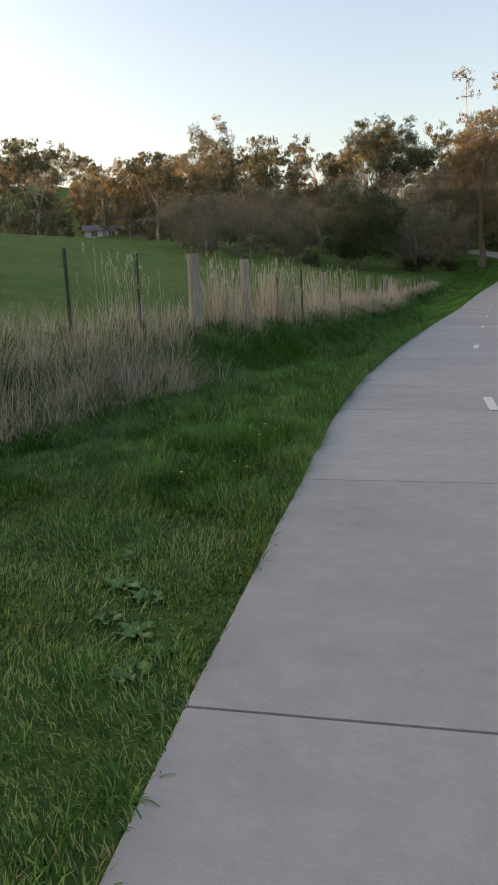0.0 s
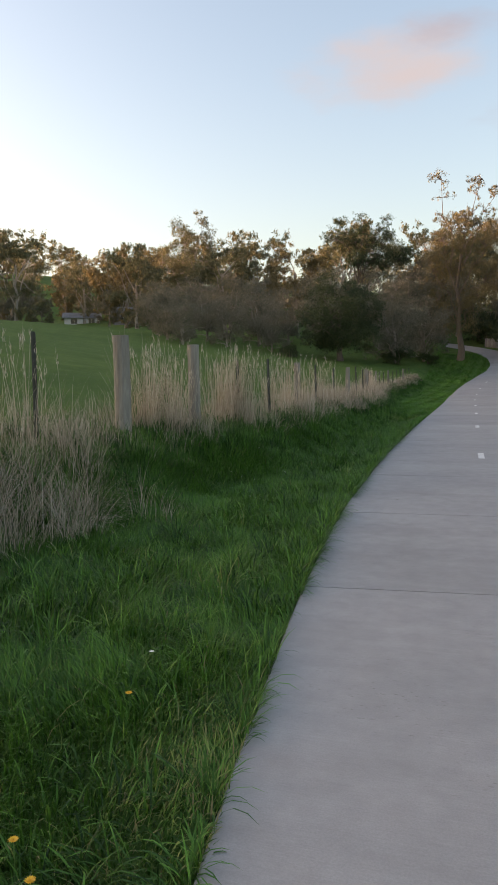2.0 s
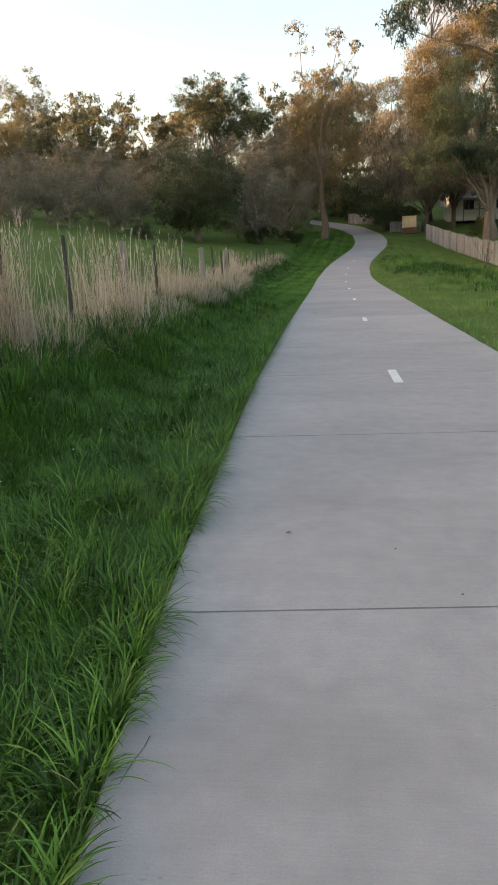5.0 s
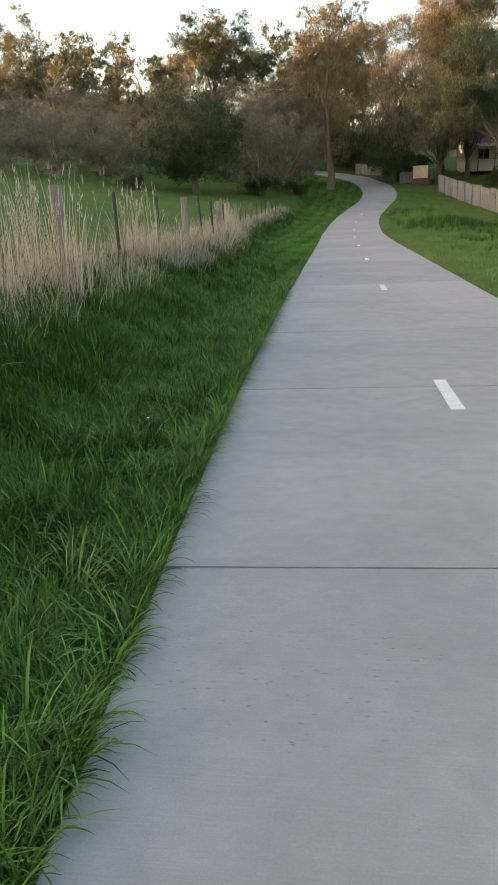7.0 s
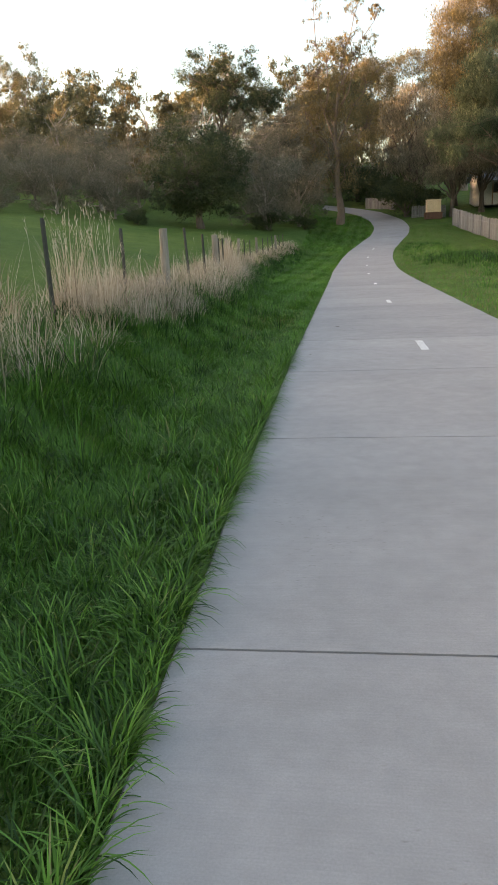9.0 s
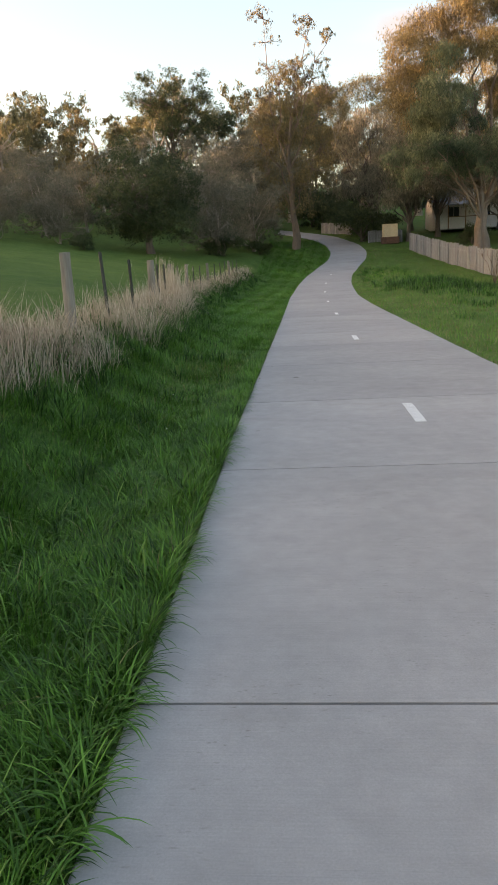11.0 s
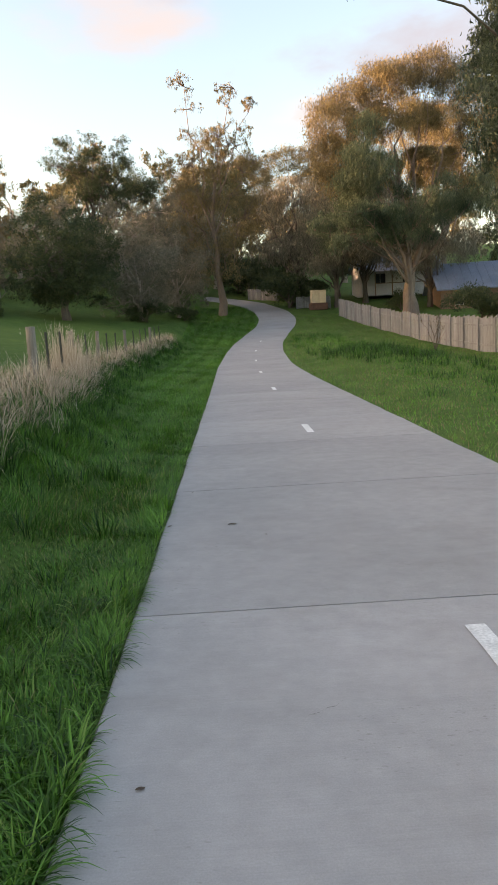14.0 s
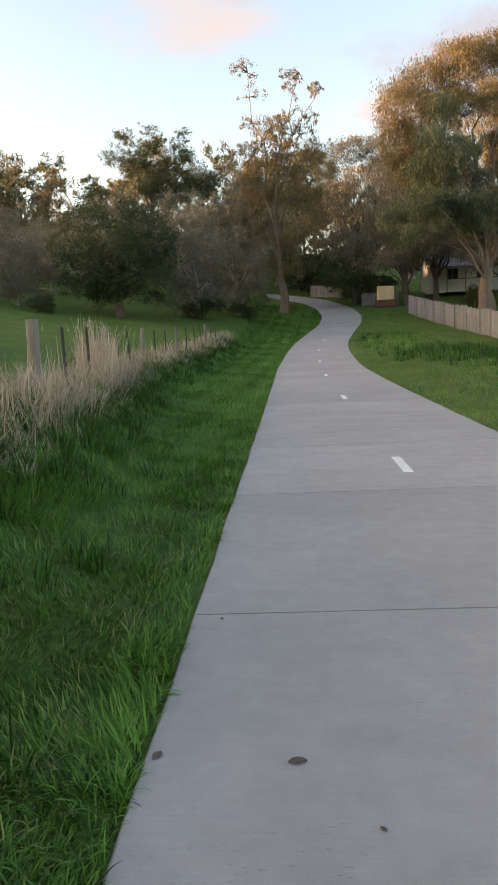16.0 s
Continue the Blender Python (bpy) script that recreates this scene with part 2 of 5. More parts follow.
M_BROWN = rough_surface("brown_veranda_timber", (0.16, 0.10, 0.065), (0.26, 0.17, 0.11), 2, 20, 0.7, 0.3, 0.003)
M_CREAM = rough_surface("cream_painted_metal", (0.60, 0.47, 0.30), (0.70, 0.56, 0.38), 1.5, 20, 0.6, 0.1, 0.002)
M_BRICK = rough_surface("dark_red_brick", (0.10, 0.05, 0.035), (0.19, 0.10, 0.07), 3, 25, 0.9, 0.4, 0.006)
M_GLASS = plain("dark_window_glass", (0.03, 0.035, 0.045), 0.08)
M_PETAL = plain("yellow_petals", (0.75, 0.42, 0.02), 0.6)
M_PETALW = plain("white_petals", (0.75, 0.75, 0.70), 0.6)
M_LEAFLITTER = rough_surface("brown_fallen_leaf", (0.05, 0.03, 0.02), (0.13, 0.09, 0.06), 8, 60, 0.8, 0.3, 0.002)
M_TILE = rough_surface("grey_roof_far", (0.16, 0.16, 0.17), (0.26, 0.26, 0.27), 1, 9, 0.7, 0.2, 0.01)

# ---- plan ----
rng = np.random.default_rng(7)
HALF = 1.83   # half the path's width
FENCE_Y = [-60, 0, 10.3, 13.8, 18.9, 22, 25, 28.6, 32, 34.5, 40, 51, 60, 75, 200]
FENCE_X = [-9.0, -7.4, -5.87, -5.16, -4.3, -4.5, -4.68, -4.72, -4.56, -4.6, -5.3, -6.6, -6.8, -6.0, -6.0]
CENTRE_Y = [-80, -25, -8, -3, 2, 5.9, 9.6, 14.5, 20, 60, 72, 80, 88, 93, 99, 106, 114, 121, 129, 140, 160, 400]
CENTRE_X = [34, 10.5, 3.6, 2.25, 1.42, 0.93, 0.46, 0.10, 0.0, 0.0, 0.4, 1.0, 2.3, 3.3, 3.9, 3.6, 1.8, -1.2, -5.6, -13, -22, -60]
PROF_Y = [-3000, 48, 56, 64, 72, 80, 93, 100, 115, 130, 160, 200, 260, 340, 500, 3000]
PROF_Z = [0, 0, 0.05, 0.22, 0.55, 1.0, 2.4, 3.4, 5.6, 7.6, 12, 19, 27, 34, 38, 38]


def smooth_line(xs, ys, soft):
    """A function through the points, rounded off over about soft metres."""
    fine_x = np.concatenate([[-4000], np.arange(-90, 420, 0.5), [4000]])
    fine_y = np.interp(fine_x, xs, ys)
    n = int(soft * 2) | 1
    core = fine_y[1:-1]
    pad = np.pad(core, n // 2, mode="edge")
    fine_y[1:-1] = np.convolve(pad, np.ones(n) / n, "valid")
    return lambda v: np.interp(v, fine_x, fine_y)


fence_x = smooth_line(FENCE_Y, FENCE_X, 3)
centre = smooth_line(CENTRE_Y, CENTRE_X, 4)
profile = smooth_line(PROF_Y, PROF_Z, 8)


def left_half(y):
    """The path's half width on its left side, which widens a little."""
    return np.interp(y, [5.5, 8, 12, 15, 27], [HALF + 0.01, HALF + 0.03, HALF + 0.04, HALF, HALF + 0.12])


def step(a, b, v):
    s = np.clip((v - a) / (b - a), 0, 1)
    return s * s * (3 - 2 * s)


def waves(x, y):
    """Small rise and fall of the turf."""
    return 0.03 * np.sin(1.1 * x + 0.6 * y) * np.sin(0.7 * y - 0.5 * x + 1) + 0.025 * np.sin(2.3 * x - 1.1 * y + 2)


def ground_z(x, y):
    """Height of the ground sheet."""
    x, y = np.asarray(x, float), np.asarray(y, float)
    c = centre(y)
    slope = (centre(y + 0.5) - centre(y - 0.5))
    u = (x - c) / np.sqrt(1 + slope ** 2)
    u = np.where(u < 0, u * HALF / left_half(y), u)
    d = fence_x(y) - x                      # metres beyond the fence into the field
    field = np.interp(d, [0, 10, 30, 62, 80, 105, 140, 175, 230, 400, 4000], [0, 1.55, 5.1, 9.9, 10.2, 9.0, 13, 20, 22, 22, 20])
    # ridge raised out of view on the sun side, to shade path and lower crowns
    field = field + step(100, 165, d) * (9 - 5 * step(40, 75, y) - 4 * step(80, 150, y))
    # added unseen rise that keeps the low sun off the palings
    field = field + 7.5 * np.exp(-((d - 112) / 17) ** 2) * (1 - step(85, 112, y))
    bank = 0.88 * step(-1.9, 0.1, d)
    bank = bank + 0.10 * np.exp(-((d + 0.9) / 0.5) ** 2) * (0.6 + 0.4 * np.sin(y * 1.3) * np.sin(y * 0.47 + 1))
    fade = 1 - 0.75 * step(12, 60, d) * (1 - step(125, 210, y))
    z = profile(y) * fade + bank + field
    rough = step(HALF + 0.1, HALF + 0.9, np.abs(u))
    z = z + waves(x, y) * rough - 0.02
    mound = 0.5 * np.exp(-((x - 5.6) / 2.2) ** 2 - ((y - 58) / 7) ** 2) + 0.3 * np.exp(-((x - 6.0) / 1.8) ** 2 - ((y - 72) / 6) ** 2)
    z = z + mound * rough
    return z - 0.09 * (1 - step(HALF - 0.14, HALF - 0.02, np.abs(u)))


def mesh_object(name, verts, faces, mat, parent=None, smooth=False, tone=None):
    """A mesh object from numpy arrays; faces is an (n, k) array or a list."""
    me = bpy.data.meshes.new(name)
    verts = np.asarray(verts, np.float32)
    if isinstance(faces, np.ndarray):
        n, k = faces.shape
        me.vertices.add(len(verts))
        me.vertices.foreach_set("co", verts.ravel())
        me.loops.add(n * k)
        me.loops.foreach_set("vertex_index", faces.astype(np.int32).ravel())
        me.polygons.add(n)
        me.polygons.foreach_set("loop_start", np.arange(0, n * k, k, dtype=np.int32))
        me.update(calc_edges=True)
    else:
        me.from_pydata(verts.tolist(), [], faces)
    if smooth:
        me.polygons.foreach_set("use_smooth", np.ones(len(me.polygons), bool))
    if tone is not None:
        a = me.attributes.new("tone", "FLOAT", "POINT")
        a.data.foreach_set("value", np.asarray(tone, np.float32))
    if mat:
        me.materials.append(mat)
    ob = new(name, me)
    if parent:
        ob.parent = parent
    return ob


def part(name, bm, mat, parent=None, label=""):
    me = bpy.data.meshes.new(name)
    bm.to_mesh(me)
    bm.free()
    me.materials.append(mat)
    ob = new(name, me)
    if parent:
        ob.parent = parent
    if label:
        ob["label"] = label
    return ob


def thing(name, label, category, group="", at=(0, 0, 0), turn=0.0):
    e = new(name)
    e.location, e.rotation_euler = at, (0, 0, turn)
    return tagged(e, label, category, group)


def box_mesh(bm, lo, hi, bevel=0.0):
    r = bmesh.ops.create_cube(bm, size=1.0)
    for v in r["verts"]:
        for i in range(3):
            v.co[i] = lo[i] + (v.co[i] + 0.5) * (hi[i] - lo[i])
    if bevel:
        edges = {e for v in r["verts"] for e in v.link_edges}
        bmesh.ops.bevel(bm, geom=list(edges), offset=bevel, segments=1, affect="EDGES")


# ---- ground ----
us = np.concatenate([-np.geomspace(15, 3000, 46)[::-1], np.arange(-14.5, -2.2, 0.4), [-2.1, -1.95, -1.87, -1.81, -1.7, -1.2, -0.4, 0.4, 1.2, 1.7, 1.81, 1.87, 1.95, 2.1], np.arange(2.5, 15, 0.5), np.geomspace(15.5, 3000, 36)])
ysamp = np.concatenate([-np.geomspace(12, 3000, 24)[::-1], np.arange(-11, 45, 0.5), np.arange(45, 140, 1.0), np.geomspace(141, 4000, 40)])
U, Y = np.meshgrid(us, ysamp)
stretch_c = np.sqrt(1 + (centre(Y + 0.5) - centre(Y - 0.5)) ** 2)
near = 1 - step(8, 40, np.abs(U))
X = U * (1 + (stretch_c - 1) * near) + centre(Y) * near
Z = ground_z(X, Y)
idx = np.arange(U.size).reshape(U.shape)
quads = np.stack([idx[:-1, :-1], idx[:-1, 1:], idx[1:, 1:], idx[1:, :-1]], -1).reshape(-1, 4)
ground = tagged(mesh_object("ground", np.stack([X, Y, Z], -1).reshape(-1, 3), quads, M_GROUND, smooth=True), "gently rolling green turf and paddock ground", "ground", kind="structure")

# ---- path ----
JOINTS = [-30, -26.7, -23.4, -20.1, -16.8, -13.5, -10.2, -7.0, -3.7, -0.2, 3.0, 6.17, 9.5, 12.52, 15.83, 19.3, 22.55, 25.85, 28.97, 32.45, 35.65, 38.75]
while JOINTS[-1] < 150:
    JOINTS.append(JOINTS[-1] + 3.2)


def path_point(u, y):
    """A point of the path's top at u metres to the right of its centre line."""
    slope = float(centre(y + 0.5) - centre(y - 0.5))
    if u < -1:
        u *= float(left_half(y)) / HALF
    k = math.sqrt(1 + slope * slope)
    yy = y - u * slope / k * 0.35
    return Vector((float(centre(y)) + u * (k * 0.65 + 0.35 / k) if abs(slope) > 0.3 else float(centre(y)) + u, yy if abs(slope) > 0.3 else y - u * slope, float(profile(y))))


def slab(y0, y1, parent):
    """One bay of concrete with eased edges; the joint is a real gap."""
    rows = []
    gap = 0.016
    n = max(2, int((y1 - y0) / 0.8))
    ys = [y0 + gap / 2 + (y1 - y0 - gap) * i / n for i in range(n + 1)]
    sect = [(-HALF, -0.10), (-HALF, -0.012), (-HALF + 0.012, 0.0), (-0.9, 0.0), (0.0, 0.0), (0.9, 0.0), (HALF - 0.012, 0.0), (HALF, -0.012), (HALF, -0.10)]
    verts, faces = [], []
    for i, y in enumerate(ys):
        ends = i in (0, n)
        for j, (u, z) in enumerate(sect):
            wob = 0.010 * math.sin(y * 2.1 + 1) * math.sin(y * 5.3) if abs(u) > 1.7 else 0.0
            p = path_point(u + wob, y)
            verts.append((p.x, p.y, p.z + z - (0.004 if ends and -0.01 < z else 0)))
    k = len(sect)
    for i in range(n):
        for j in range(k - 1):
            a = i * k + j
            faces.append((a, a + 1, a + k + 1, a + k))
    faces.append(tuple(range(k - 1, -1, -1)))
    faces.append(tuple(n * k + j for j in range(k)))
    ob = mesh_object("slab", verts, [f[::-1] for f in faces], M_CONCRETE, parent)
    return ob


path = tagged(new("path"), "pale grey broom-finished concrete shared path", "path", kind="structure")
for a, b in zip(JOINTS[:-1], JOINTS[1:]):
    slab(a, b, path)

# painted centre dashes, each lying on the path
for n, y0 in enumerate([1.0 - 9.0, 1.0, 10.0, 19.0, 28.0, 37.0, 46.4, 55.4, 64.2, 72.8, 81]):
    verts, faces = [], []
    m = 4
    for i in range(m + 1):
        y = y0 - 0.52 + 1.06 * i / m
        for u in (-0.058, 0.058):
            p = path_point(u + 0.003 * math.sin(i * 3.1 + n), y)
            verts.append((p.x, p.y, p.z + 0.004))
    for i in range(m):
        faces.append((2 * i, 2 * i + 1, 2 * i + 3, 2 * i + 2))
    tagged(mesh_object("lane_marking", verts, faces, M_PAINT), "short worn white painted dash on the concrete path", "road marking", "dashes along the path")

# ---- paddock fence ----


def round_post(r, h, lean, seed):
    """A sawn-off timber post, slightly tapered and uneven."""
    rr = random.Random(seed)
    bm = bmesh.new()
    n, rows = 12, 6
    rings = []
    for i in range(rows + 1):
        z = -0.25 + (h + 0.25) * i / rows
        ring = []
        for j in range(n):
            a = 2 * math.pi * j / n
            q = r * (1.04 - 0.08 * i / rows) * (1 + 0.05 * rr.uniform(-1, 1))
            ring.append(bm.verts.new((q * math.cos(a) + lean[0] * z, q * math.sin(a) + lean[1] * z, z)))
        rings.append(ring)
    for p, q in zip(rings[:-1], rings[1:]):
        for j in range(n):
            bm.faces.new((p[j], p[(j + 1) % n], q[(j + 1) % n], q[j]))
    top = bm.verts.new((lean[0] * h, lean[1] * h, h + 0.006))
    for j in range(n):
        bm.faces.new((rings[-1][j], rings[-1][(j + 1) % n], top))
    return bm


def star_post(h, lean):
    """A three-flanged steel picket."""
    bm = bmesh.new()
    for k in range(3):
        a = 2 * math.pi * k / 3 + 0.4
        d, s = Vector((math.cos(a), math.sin(a), 0)), Vector((-math.sin(a), math.cos(a), 0))
        vs = []
        for z, w in ((-0.25, 1.0), (h - 0.02, 1.0), (h, 0.7)):
            o = Vector((lean[0] * z, lean[1] * z, z))
            vs.append([bm.verts.new(o + d * q * w + s * g) for q, g in ((0.0, -0.006), (0.034, -0.004), (0.034, 0.004), (0.0, 0.006))])
        for p, q in zip(vs[:-1], vs[1:]):
            for j in range(4):
                bm.faces.new((p[j], p[(j + 1) % 4], q[(j + 1) % 4], q[j]))
        bm.faces.new(vs[-1])
    return bm


THICK = {13.75: 0.125, 15.75: 0.105, 22.0: 0.09, 30.5: 0.085, 38.9: 0.095, 46.5: 0.08, 54.0: 0.08, 62.0: 0.08, 70.0: 0.08}
THIN = [3.5, 6.8, 10.3, 12.0, 17.4, 19.0, 25.0, 28.1, 32.4, 34.6, 41.2, 43.8, 49, 51.5, 56.6, 59.3, 64.3, 66.6, 68.4, 72.0, 74.0]
for i, y in enumerate(sorted(list(THICK) + THIN)):
    x = float(fence_x(y))
    z = float(ground_z(x, y))
    rr = random.Random(i + 3)
    top = 1.36 if y < 17 else 1.16 + rr.uniform(-0.06, 0.06)
    if y in THICK:
        ob = part("fence_post", round_post(THICK[y], top + 0.04, (rr.uniform(-0.02, 0.02), 0.0), i), M_POST)
        tagged(ob, "weathered grey round timber fence post in dry grass", "fence post", "timber posts along the paddock fence")
    else:
        ob = part("fence_picket", star_post(top, (rr.uniform(-0.05, 0.01), rr.uniform(-0.02, 0.02))), M_STAR)
        tagged(ob, "thin dark steel star picket standing in dry grass", "fence post", "steel pickets along the paddock fence")
    ob.location = (x, y, z)

# ---- trees ----


def tube(points, radii, sides, verts, faces):
    """Adds a swept tube to the lists."""
    base = len(verts)
    pts = [Vector(p) for p in points]
    for i, p in enumerate(pts):
        d = (pts[min(i + 1, len(pts) - 1)] - pts[max(i - 1, 0)]).normalized()
        s = d.cross(Vector((0.31, 0.95, 0.07))).normalized()
        t = d.cross(s)
        for j in range(sides):
            a = 2 * math.pi * j / sides
            q = p + (s * math.cos(a) + t * math.sin(a)) * radii[i]
            verts.append((q.x, q.y, q.z))
    for i in range(len(pts) - 1):
        for j in range(sides):
            a, b = base + i * sides + j, base + i * sides + (j + 1) % sides
            faces.append((a, b, b + sides, a + sides))


def limb(start, end, sag, r, seed, n=6):
    """Points of a crooked limb from start to end."""
    pts = []
    s, e = Vector(start), Vector(end)
    ln = (e - s).length
    for i in range(n + 1):
        f = i / n
        p = s.lerp(e, f)
        p.z += sag * ln * 4 * f * (1 - f) * 0.25
        if 0 < i < n:
            p += Vector((r.uniform(-1, 1), r.uniform(-1, 1), r.uniform(-0.6, 0.6))) * ln * 0.05
        pts.append(p)
    return pts


def leaf_cloud(centres, radii, count, size, g, droop=0.5, hollow=0.35, slim=0.34):
    """Leaves as slim diamonds in many small hanging sprays, the sprays gathered in clumps. hollow: how far the sprays keep to a clump's outside."""
    centres, radii = np.asarray(centres, float), np.asarray(radii, float)
    w = radii.mean(1) ** 2
    n = max(len(centres), count // 26)
    home = g.choice(len(centres), n, p=w / w.sum())
    d = g.normal(size=(n, 3))
    d[:, 2] += 0.35
    d /= np.linalg.norm(d, axis=1, keepdims=True)
    lump = 1 + 0.22 * np.sin(d[:, 0] * 5 + home * 1.7) * np.sin(d[:, 1] * 5 + home) + 0.14 * np.sin(d[:, 2] * 9 + home * 2.3)
    out = hollow + (1 - hollow) * g.random(n) ** (0.6 if hollow >= 0.3 else 0.5)
    mid = centres[home] + d * radii[home] * (out * lump)[:, None]
    reach = np.clip(radii[home].mean(1) * g.uniform(0.16, 0.34, n), 0.12, 0.6)
    shade = g.normal(0, 0.13, n)
    pick = g.integers(0, n, count)
    off = g.normal(size=(count, 3)) * reach[pick][:, None] * np.array([0.62, 0.62, 0.5])
    off[:, 2] -= g.exponential(0.55, count) * reach[pick] * droop
    p = mid[pick] + off
    axis = g.normal(size=(count, 3)) * (1 - droop)
    axis[:, 2] -= droop * 1.6
    axis /= np.linalg.norm(axis, axis=1, keepdims=True)
    side = np.cross(axis, g.normal(size=(count, 3)))
    side /= np.linalg.norm(side, axis=1, keepdims=True) + 1e-9
    ln = size * g.uniform(0.6, 1.35, count)[:, None]
    v = np.stack([p - axis * ln * 0.5, p + side * ln * slim * 0.5, p + axis * ln * 0.5, p - side * ln * slim * 0.5], 1)
    tone = np.clip(g.normal(0.45, 0.16, count) + shade[pick] + 0.12 * np.sin(home[pick] * 2.1), 0, 1)
    return v.reshape(-1, 3), np.arange(count * 4).reshape(-1, 4), np.repeat(tone, 4)


def make_tree(label, category, trunk, limbs, clumps, leaves, leaf_size, m_leaf, m_bark, seed, droop=0.5, group="", name="tree", twigs=2, hollow=0.35, bare=0, slim=0.34, along=0.0, three=False):
    """trunk: (height, radius, lean_x, lean_y); limbs: rows (start share, end x, y, z, radius); clumps: rows (x, y, z, rx, ry, rz)."""
    r, g = random.Random(seed), np.random.default_rng(seed)
    e = thing(name, label, category, group)
    h, rad, lx, ly = trunk
    verts, faces = [], []
    pts = []
    for i in range(9):
        f = i / 8
        pts.append(Vector((lx * h * f + r.uniform(-1, 1) * 0.02 * h * (0 < i), ly * h * f + r.uniform(-1, 1) * 0.015 * h * (0 < i), -0.4 + (h + 0.4) * f)))
    tube(pts, [rad * (1.35 if i == 0 else 1.08 if i == 1 else 1 - 0.085 * i) for i in range(9)], 9, verts, faces)
    mesh_object("trunk", verts, faces, m_bark, e, smooth=True)
    tips = []
    lv, lf = [], []
    for k, (share, x, y, z, lr) in enumerate(limbs):
        f = share * 8
        i = min(int(f), 7)
        start = pts[i].lerp(pts[i + 1], f - i)
        q = limb(start, (x, y, z), r.uniform(-0.1, 0.25), r, seed + k)
        v2, f2 = [], []
        tube(q, [lr * (0.9 - 0.125 * j) for j in range(len(q))], 6, v2, f2)
        mesh_object("limb", v2, f2, m_bark, e, smooth=True)
        tips += [q[-1], q[-2], q[-3], q[3]]
        if along:
            for j in (3, 4, 5, 6):
                for s in range(2):
                    o = q[j] + Vector((r.uniform(-1, 1), r.uniform(-1, 1), r.uniform(-0.7, 0.7))) * along * 1.3
                    a = along * r.uniform(0.6, 1.1)
                    clumps = clumps + [(o.x, o.y, o.z, a, a, a * 0.8)]
    # twigs reach from the limbs into the clumps
    for (x, y, z, rx, ry, rz) in clumps:
        c = Vector((x, y, z))
        near_tip = min(tips + [pts[-1], pts[-2]], key=lambda p: (p - c).length)
        for j in range(twigs + bare):
            out = c + Vector((r.uniform(-0.8, 0.8) * rx, r.uniform(-0.8, 0.8) * ry, r.uniform(-0.3, 0.9) * rz))
            q = limb(near_tip, out, r.uniform(-0.2, 0.3), r, j, 4)
            tr = min(0.035, rad * 0.12)
            tube(q, [tr * (1 - 0.2 * i) for i in range(5)], 4, lv, lf)
    if lv:
        tagged(mesh_object("twig_growth", lv, lf, m_bark, e, smooth=True), kind="stuff")
    if leaves:
        c = np.array([q[:3] for q in clumps])
        rd = np.array([q[3:] for q in clumps])
        v, f, tone = leaf_cloud(c, rd, leaves, leaf_size, g, droop, hollow, slim)
        if three:
            v, f, tone = v.reshape(-1, 4, 3)[:, :3].reshape(-1, 3), np.arange(leaves * 3).reshape(-1, 3), tone.reshape(-1, 4)[:, :3].ravel()
        tagged(mesh_object("crown", v, f, m_leaf, e, tone=tone), kind="stuff")
    return e


def scatter(centre_pt, spread, n, size, seed, floor=0.15):
    """Clump rows inside an ellipsoid."""
    g = np.random.default_rng(seed)
    rows = []
    while len(rows) < n:
        d = g.uniform(-1, 1, 3)
        if 0.25 < np.linalg.norm(d) < 1:
            s = size * g.uniform(0.65, 1.3)
            rows.append((centre_pt[0] + d[0] * spread[0], centre_pt[1] + d[1] * spread[1], centre_pt[2] + d[2] * spread[2], s, s, s * 0.72))
    return rows


def limbs_to(clumps, n, share=(0.35, 0.95), radius=0.12, seed=0):
    """Limbs that end in some of the clumps."""
    r = random.Random(seed)
    rows = []
    for c in r.sample(clumps, min(n, len(clumps))):
        rows.append((r.uniform(*share), c[0], c[1], c[2] - 0.2, radius * r.uniform(0.6, 1.2)))
    return rows


def stand(e, x, y, turn=0.0, size=1.0, sink=0.05):
    e.location = (x, y, float(ground_z(x, y)) - sink)
    e.rotation_euler = (0, 0, turn)
    e.scale = (size, size, size)
    return e


# tall sparse gum beside the second bend
cl = [(-1.0, 0, 11.5, 2.4, 2.4, 1.8), (2.4, 0.5, 12.3, 2.4, 2.2, 1.7), (-3.2, -0.5, 13.5, 1.9, 1.8, 1.5), (0.6, 0.3, 15.2, 1.9, 1.8, 1.4), (3.8, 0.2, 15.4, 1.7, 1.5, 1.1),
      (-3.4, 0.4, 16.2, 1.0, 1.0, 1.2), (-1.6, -0.3, 18.6, 1.7, 1.5, 1.2), (0.8, 0.2, 19.3, 1.4, 1.4, 0.9), (3.0, 0.3, 18.2, 1.3, 1.2, 0.8), (-5.0, 0, 16.0, 1.1, 1.0, 1.6),
      (-2.4, 0.1, 23.4, 1.0, 0.9, 1.0), (-3.3, 0.2, 24.4, 0.7, 0.7, 0.7), (2.4, 0.1, 23.0, 0.9, 0.8, 0.6), (4.2, 0.0, 22.4, 0.6, 0.6, 0.5), (5.6, 0.0, 16.6, 0.45, 0.45, 0.7),
      (-2.5, 0.4, 8.2, 2.2, 2.0, 2.2), (2.2, -0.3, 8.0, 2.4, 2.2, 2.4), (0.2, -0.8, 6.0, 2.2, 1.6, 2.4), (-1.6, -0.8, 4.6, 1.5, 1.2, 1.8), (1.5, -0.8, 4.4, 1.5, 1.2, 1.6), (4.0, 0.5, 9.4, 1.8, 1.8, 1.8), (-4.2, 0.3, 10.2, 1.6, 1.6, 1.6)]
